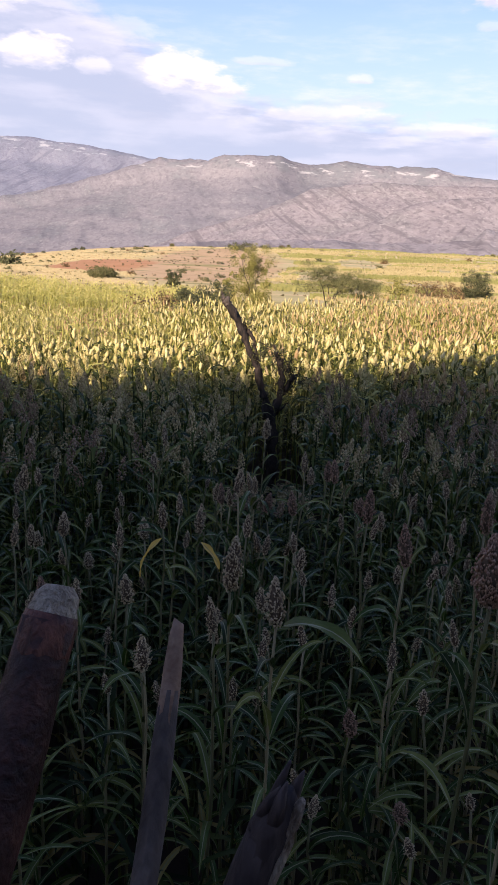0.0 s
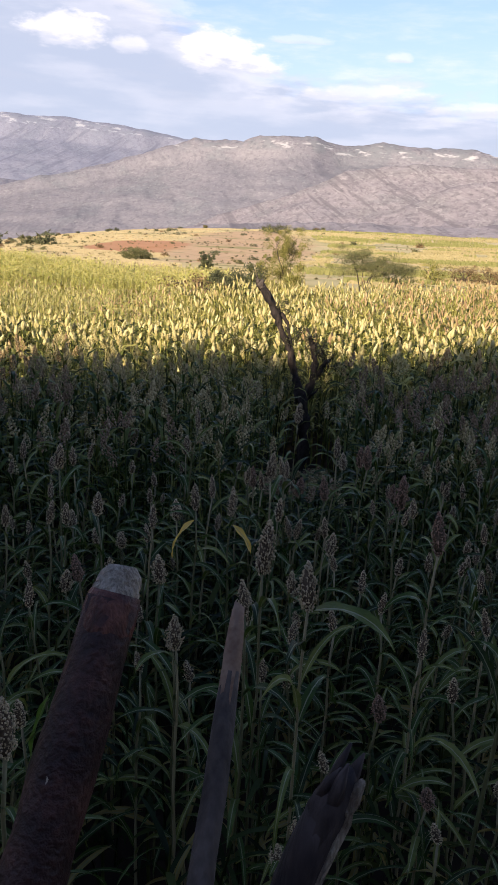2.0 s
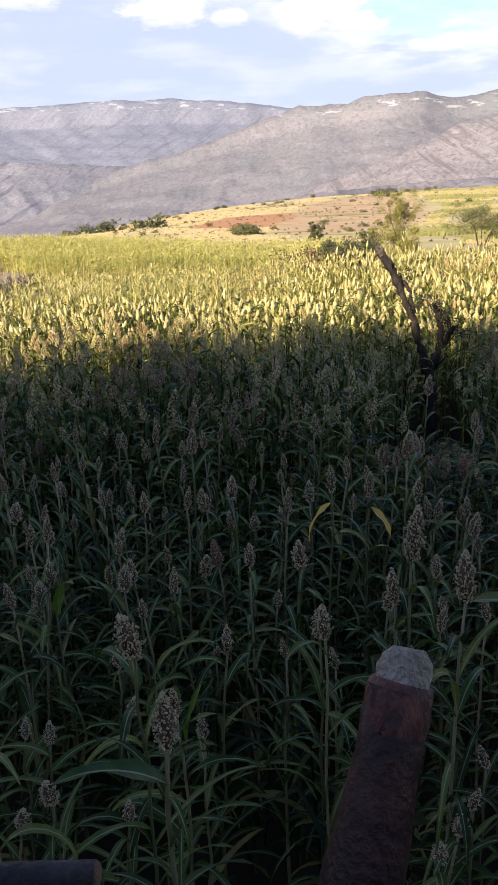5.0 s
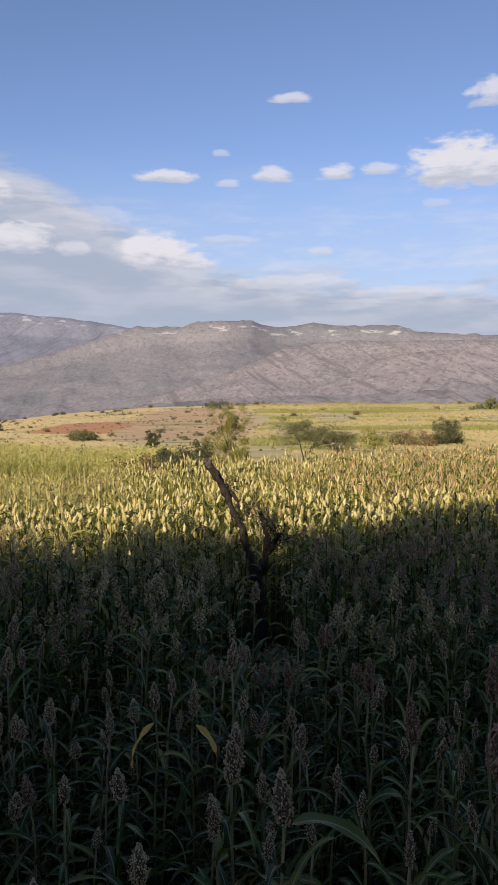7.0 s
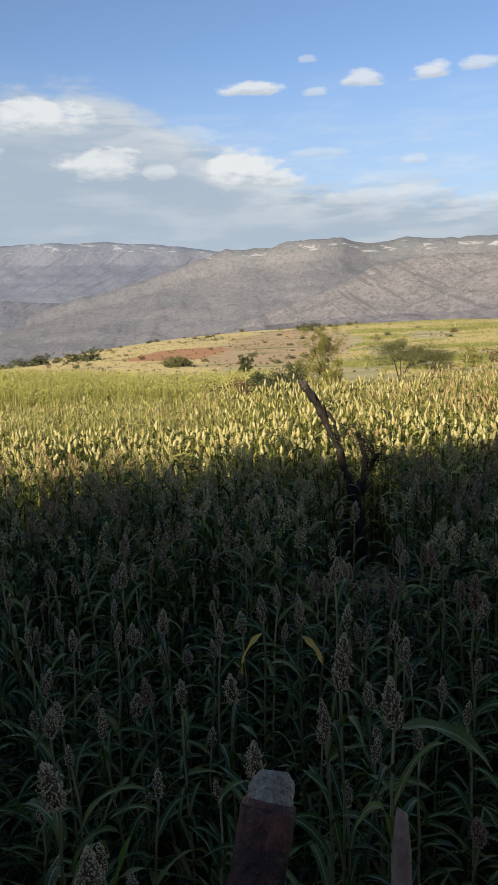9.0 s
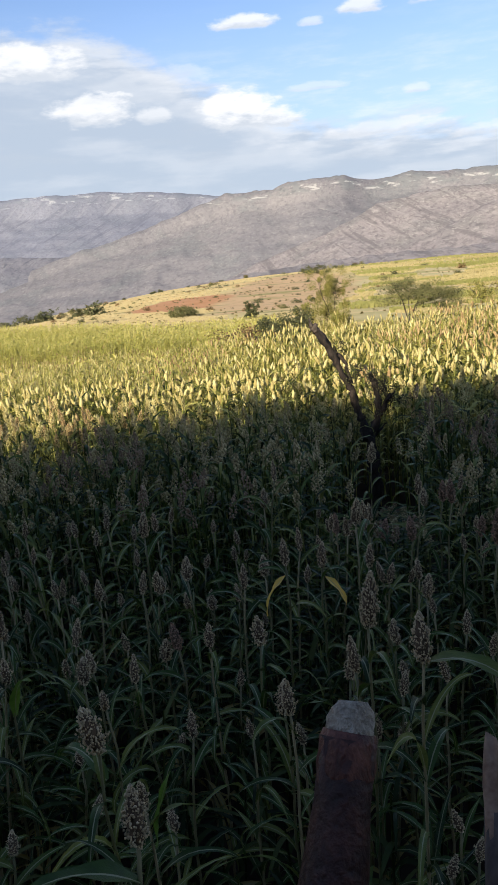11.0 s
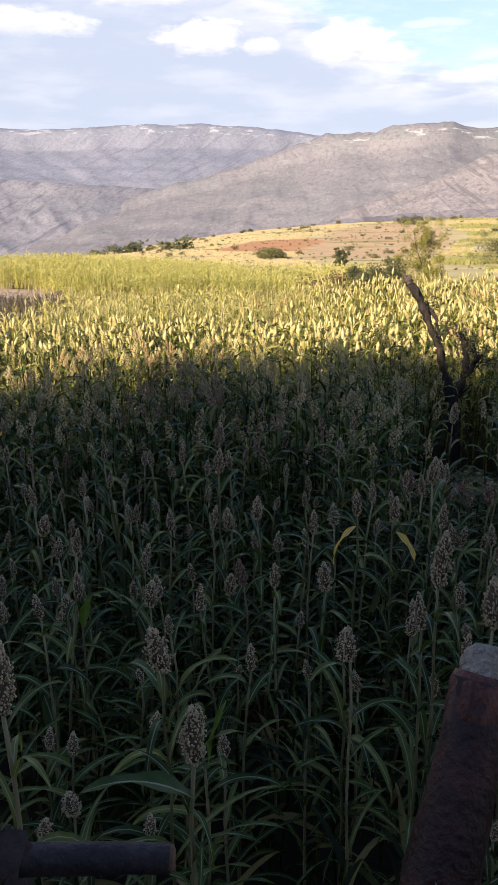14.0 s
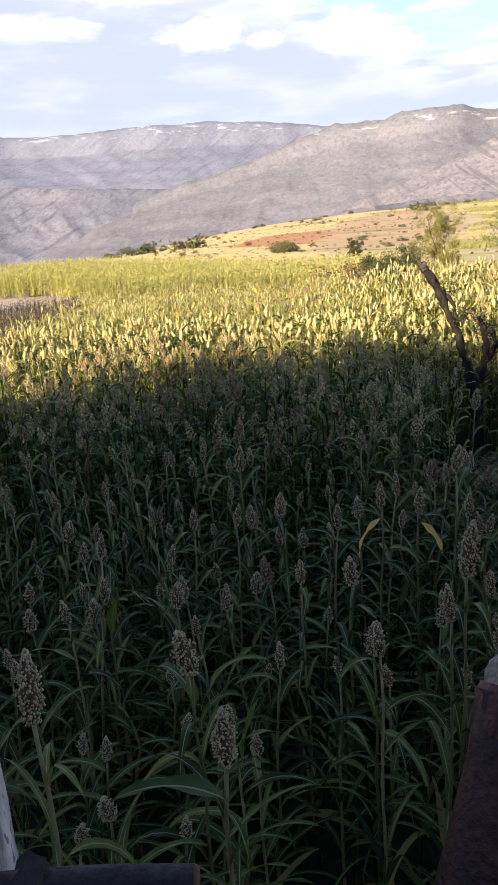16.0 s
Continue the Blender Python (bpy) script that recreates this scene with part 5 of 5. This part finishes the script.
stake("parapet_stake", [(0.358, 0.287, 3.060), (0.307, 0.130, 2.815), (0.27, 0.05, 2.5), (0.25, 0.0, 1.70)], [0.0165, 0.0245, 0.029, 0.033], BARK, CHEWED, 0.022,
      "thick stake with dark red bark and a pale cut top", "stake", 1, 0.12, 4, (0.50, 0.74, 0.82, 0.85, 0.82, 0.6), peel=True)
stake("parapet_stake", [(0.436, 0.263, 3.052), (0.417, 0.115, 2.806), (0.43, 0.05, 2.5), (0.42, 0.0, 1.70)], [0.0055, 0.0105, 0.013, 0.015], GREY_STICK, TAN_TIP := material("peeled stick", [(0.17, 0.095, 0.06), (0.33, 0.22, 0.15)], 40, 0.8, 0.4, bump_scale=0.003), 0.04,
      "thin grey stick with a whittled brown tip", "stake", 2, -0.6, 1, (0.55, 0.75, 0.9, 1.0, 1.0, 0.9))
stake("parapet_stake", [(0.500, 0.187, 2.996), (0.477, 0.197, 2.901), (0.405, 0.215, 2.5), (0.40, 0.22, 1.70)], [0.0115, 0.012, 0.014, 0.016], DARK_STICK, DARK_STICK, 0.03,
      "short grey stake split along one side", "stake", 3, 1.1, 1, (0.35, 0.7, 0.95, 1.0, 1.0, 0.9), split=True)


def pale_pole():
    rng = np.random.default_rng(420)
    root = new("corner_pole")
    n = 60
    z = np.concatenate([np.linspace(3.180, 2.5, 46), np.linspace(2.45, -0.05, n - 46)])
    u = (3.18 - z) / 0.45
    C = np.stack([np.interp(z, [2.0, 2.71, 2.95, 3.15], [-0.080, -0.077, -0.0685, -0.068]), 0.335 + 0 * z, z], 1)
    R = np.interp(z, [2.0, 2.71, 2.95, 3.15], [0.043, 0.0405, 0.0355, 0.036]) + 0.0008 * np.sin(u * 9)
    R[:2] = [0.030, 0.034]
    v, q = tube(C, R, 22, rng, 0.02)
    # a worn, sloping top, higher on one side
    k = np.clip((v[:, 2] - 3.15) / 0.03, 0, 1)
    v[:, 2] += k * (-(v[:, 0] + 0.07) * 0.25)
    fork, fq = tube([(-0.078, 0.335, 3.04), (-0.080, 0.335, 3.12), (-0.092, 0.336, 3.168), (-0.122, 0.337, 3.205), (-0.17, 0.338, 3.258), (-0.23, 0.34, 3.33)], [0.028, 0.033, 0.035, 0.034, 0.031, 0.022], 18, rng, 0.04)
    wood = part("wood", Heap().add(v, q).add(fork, fq).mesh("wood", PALE_WOOD), root)
    v, q = tube([(-0.060, 0.335, 3.115), (-0.042, 0.337, 3.148), (-0.026, 0.338, 3.168)], [0.012, 0.009, 0.007], 6, rng, 0.4)
    part("branch_stub", mesh_np("branch_stub", v, q, mat=PALE_WOOD), wood)
    v, q = tube([(-0.052, 0.312, 3.153), (-0.0462, 0.3054, 3.1552), (-0.0458, 0.3049, 3.1555)], [0.0062, 0.0050, 0.003], 10, rng, 0.15)
    part("knot", mesh_np("knot", v, q, mat=STUMP), wood, "dark knot hole")
    v, q = tube([(-0.072, 0.320, 3.112), (-0.060, 0.299, 3.116), (-0.058, 0.295, 3.117)], [0.018, 0.017, 0.013], 10, rng, 0.1)
    part("cut_branch", mesh_np("cut_branch", v, q, mat=CUT_BROWN), wood, "sawn brown branch stub")
    zz = np.linspace(3.165, 2.79, 24)
    xx = np.interp(zz, [2.79, 2.965, 3.12, 3.165], [-0.054, -0.0466, -0.046, -0.054]) + rng.normal(0, 0.0004, 24)
    rr = np.interp(zz, z[::-1], R[::-1])
    cx = np.interp(zz, z[::-1], C[::-1, 0])
    yy = 0.335 - np.sqrt(np.maximum(rr ** 2 - (xx - cx) ** 2, 1e-6)) + 0.0004
    v, q = tube(np.stack([xx, yy, zz], 1), 0.0009 * np.sin(np.linspace(0.15, 3.0, 24)), 5)
    part("crack", mesh_np("crack", v, q, mat=STUMP), wood, "drying crack in the wood")
    root.matrix_basis = Matrix.Translation((0.001, 0, -0.004))
    return tagged(root, "weathered pale pole stripped of bark, with dark stains", "pole")


CUT_BROWN = material("sawn brown wood", [(0.07, 0.04, 0.022), (0.15, 0.085, 0.05)], 50, 0.8, 0.4, bump_scale=0.003)
pale_pole()


def rail():
    rng = np.random.default_rng(430)
    root = new("rail_log")
    t = np.linspace(0, 1, 22)[:, None]
    C = np.array([-0.55, 0.215, 2.759]) * (1 - t) + np.array([0.130, 0.345, 2.786]) * t
    C[:, 2] += 0.003 * np.sin(t[:, 0] * 9)
    R = 0.0128 * (1 + 0.07 * np.sin(t[:, 0] * 31)) + rng.uniform(-0.0005, 0.0005, 22)
    v, q = tube(C, R, 14, rng, 0.03)
    part("log", mesh_np("log", v, q, mat=DARK_LOG), root)
    d = C[-1] - C[-2]
    d /= np.linalg.norm(d)
    v, q = tube([C[-1] - d * 0.002, C[-1] + d * 0.002, C[-1] + d * 0.0035], [R[-1] * 0.93, R[-1] * 0.9, R[-1] * 0.7], 14, rng, 0.04)
    part("cut_end", mesh_np("cut_end", v, q, mat=CUT_BROWN), root, "brown sawn end of the log")
    return tagged(root, "dark smooth log tied across the pole as a rail", "rail")


DARK_LOG = material("dark log bark", [(0.018, 0.013, 0.013), (0.036, 0.026, 0.026), (0.07, 0.052, 0.048)], 22, 0.65, 0.6, bump_scale=0.006)
rail()


def strap(pts, width, thick, mat, name, label):
    """A flat band that follows pts."""
    P = np.asarray(pts, float)
    s = np.linspace(0, len(P) - 1, 26)
    C = np.stack([np.interp(s, np.arange(len(P)), P[:, i]) for i in range(3)], 1)
    for _ in range(2):
        C[1:-1] = (C[:-2] + 2 * C[1:-1] + C[2:]) / 4
    T = np.gradient(C, axis=0)
    T /= np.linalg.norm(T, axis=1)[:, None]
    out = np.array([0.15, -0.75, 0.62])
    S = np.cross(T, out)
    S /= np.linalg.norm(S, axis=1)[:, None]
    N = np.cross(S, T)
    rng = np.random.default_rng(len(P))
    w = width * (1 + 0.12 * np.sin(s * 3.1) + rng.uniform(-0.05, 0.05, 26))[:, None]
    ring = np.stack([C + S * w + N * thick * 0.3, C + S * w * 0.4 + N * thick, C - S * w * 0.3 + N * thick * 0.7, C - S * w + N * thick * 0.3, C - S * w - N * thick, C + S * w - N * thick], 1).reshape(-1, 3)
    return part(name, mesh_np(name, ring, grid_quads(26, 6, True), mat=mat), None)


def lashing():
    root = new("rope_lashing")
    for i, pts in enumerate(([(-0.16, 0.20, 2.82), (-0.101, 0.23, 2.812), (-0.079, 0.243, 2.806), (-0.05, 0.256, 2.802), (-0.014, 0.266, 2.817), (0.016, 0.275, 2.836), (0.02, 0.30, 2.837)],
                             [(-0.075, 0.19, 2.74), (-0.062, 0.21, 2.759), (-0.052, 0.23, 2.771), (-0.038, 0.243, 2.784), (-0.021, 0.256, 2.80), (0.0, 0.266, 2.824), (0.015, 0.29, 2.835)],
                             [(0.018, 0.30, 2.845), (0.022, 0.280, 2.836), (0.022, 0.268, 2.815), (0.014, 0.272, 2.79), (-0.004, 0.285, 2.76)],
                             [(-0.12, 0.215, 2.86), (-0.068, 0.235, 2.829), (-0.042, 0.24, 2.806), (-0.022, 0.245, 2.776), (-0.007, 0.25, 2.743), (0.0, 0.255, 2.70)])):
        ob = strap(pts, 0.0105 if i < 2 else 0.006, 0.0022, STRAP, "band", "")
        ob.parent = root
    for dz, w in ((-0.030, 0.016), (-0.058, 0.017), (-0.088, 0.016)):
        ob = strap([(-0.17, 0.30, 2.775 + dz), (-0.125, 0.285, 2.785 + dz), (-0.085, 0.284, 2.79 + dz), (-0.05, 0.294, 2.797 + dz), (-0.028, 0.320, 2.80 + dz), (-0.022, 0.36, 2.80 + dz)], w, 0.003, STRAP, "band", "")
        ob.parent = root
    root.matrix_basis = Matrix.Translation((0.003, 0, -0.006))
    return tagged(root, "dark cloth strips knotted round pole and log", "lashing")


lashing()


BAND = material("tan bark strip", [(0.06, 0.042, 0.028), (0.12, 0.085, 0.06), (0.19, 0.145, 0.105)], 60, 0.8, 0.6, bump_scale=0.003)


def reed_bundle():
    rng = np.random.default_rng(440)
    root = new("reed_bundle")
    for i in range(24):
        o = np.array([rng.uniform(-0.012, 0.012), rng.uniform(-0.016, 0.016), rng.uniform(-0.022, 0.018)])
        a, b = np.array([-0.125, 0.165, 2.892]) + o, np.array([0.016, 0.252, 2.772]) + o
        v, q = tube([a, (a + b) / 2 + rng.uniform(-0.004, 0.004, 3), b], [0.0024, 0.0027, 0.0024], 6)
        part("reed", mesh_np("reed", v, q, mat=REED), root)
    v, q = tube([(-0.012, 0.236, 2.796), (0.000, 0.243, 2.786), (0.012, 0.250, 2.776)], [0.024, 0.025, 0.024], 14, rng, 0.05, caps=False)
    part("bark_band", mesh_np("bark_band", v, q, mat=BAND), root, "pale strip of bark round the reeds")
    return tagged(root, "bundle of pale dry reeds bound under the rail", "reeds")


reed_bundle()


def platform():
    """Poles that carry the stakes, under the eye."""
    rng = np.random.default_rng(450)
    root = new("watch_platform")
    for i in range(26):
        x = -0.75 + i * 0.075
        v, q = tube([(x, -1.9, 1.68), (x + rng.uniform(-.02, .02), -0.9, 1.685), (x, 0.36, 1.68)], [0.034, 0.036, 0.032], 8, rng, 0.06)
        part("floor_pole", mesh_np("floor_pole", v, q, mat=GREY_STICK), root)
    for y in (-1.7, 0.26):
        v, q = tube([(-0.9, y, 1.60), (0.3, y, 1.605), (1.35, y, 1.60)], [0.045, 0.045, 0.042], 10, rng, 0.05)
        part("beam", mesh_np("beam", v, q, mat=GREY_STICK), root)
    for x, y in ((1.25, 0.26), (-0.8, -1.7), (1.25, -1.7)):
        v, q = tube([(x, y, -0.1), (x + 0.02, y, 0.8), (x, y, 1.62)], [0.06, 0.055, 0.05], 10, rng, 0.06)
        part("leg", mesh_np("leg", v, q, mat=GREY_STICK), root)
    return tagged(root, "rough pole platform on legs above the crop", "platform")


platform()


# ---- trees behind the platform, whose shade lies on the field ----
def shade_trees():
    # the edge of the shade at the height of the seed heads
    edge_x = np.array([-9.0, -5.0, -3.7, -2.5, -1.4, -0.2, 0.6, 1.7, 2.6, 3.5, 4.4, 6.3, 9.0, 14.0, 26.0])
    edge_y = np.array([4.6, 5.5, 6.2, 7.05, 7.9, 8.75, 9.0, 9.2, 8.8, 9.6, 10.9, 14.0, 16.8, 19.0, 24.0])
    flat = math.hypot(TO_SUN.x, TO_SUN.y)
    run = (edge_y + 20.0) / (-TO_SUN.y / flat)
    at_x = edge_x + TO_SUN.x / flat * run
    at_z = 1.75 + run * TO_SUN.z / flat
    order = np.argsort(at_x)
    xs = np.arange(-42, 22, 2.0)
    tops = np.interp(xs, at_x[order], at_z[order])
    rng = np.random.default_rng(460)
    spots = [(x, -20.0 + rng.uniform(-0.4, 0.4), top) for x, top in zip(xs, tops)]
    for x, y, top in spots:
        root = new("shade_tree")
        v, q = tube([(0, 0, -0.1), (0.05, 0, 1.5), (0, 0.05, top * 0.6), (0, 0, top * 0.92)], [0.30, 0.24, 0.15, 0.05], 8, rng, 0.1)
        part("trunk", mesh_np("trunk", v, q, mat=TWIG), root)
        n = 44
        cz = rng.uniform(0.6, top - 0.8, n)
        centres = np.stack([rng.uniform(-1.0, 1.0, n), rng.uniform(-1.5, 1.5, n), cz], 1)
        v, q = leaf_cloud(centres, np.full(n, 0.95), 7500, 0.32, rng)
        v2, q2 = leaf_cloud(centres * np.array([1, 1, 0.94]), np.full(n, 0.8), 1500, 0.75, rng)
        v, q = np.concatenate([v, v2]), np.concatenate([q, q2 + len(v)])
        v[:, 2] = np.maximum(v[:, 2], 0.0)
        part("crown", mesh_np("crown", v, q, mat=BUSH, smooth=False), root)
        root.matrix_basis = Matrix.Translation((x, y, 0))
        tagged(root, "tall leafy tree in a dense row behind the platform", "tree", group="trees behind the platform")


shade_trees()
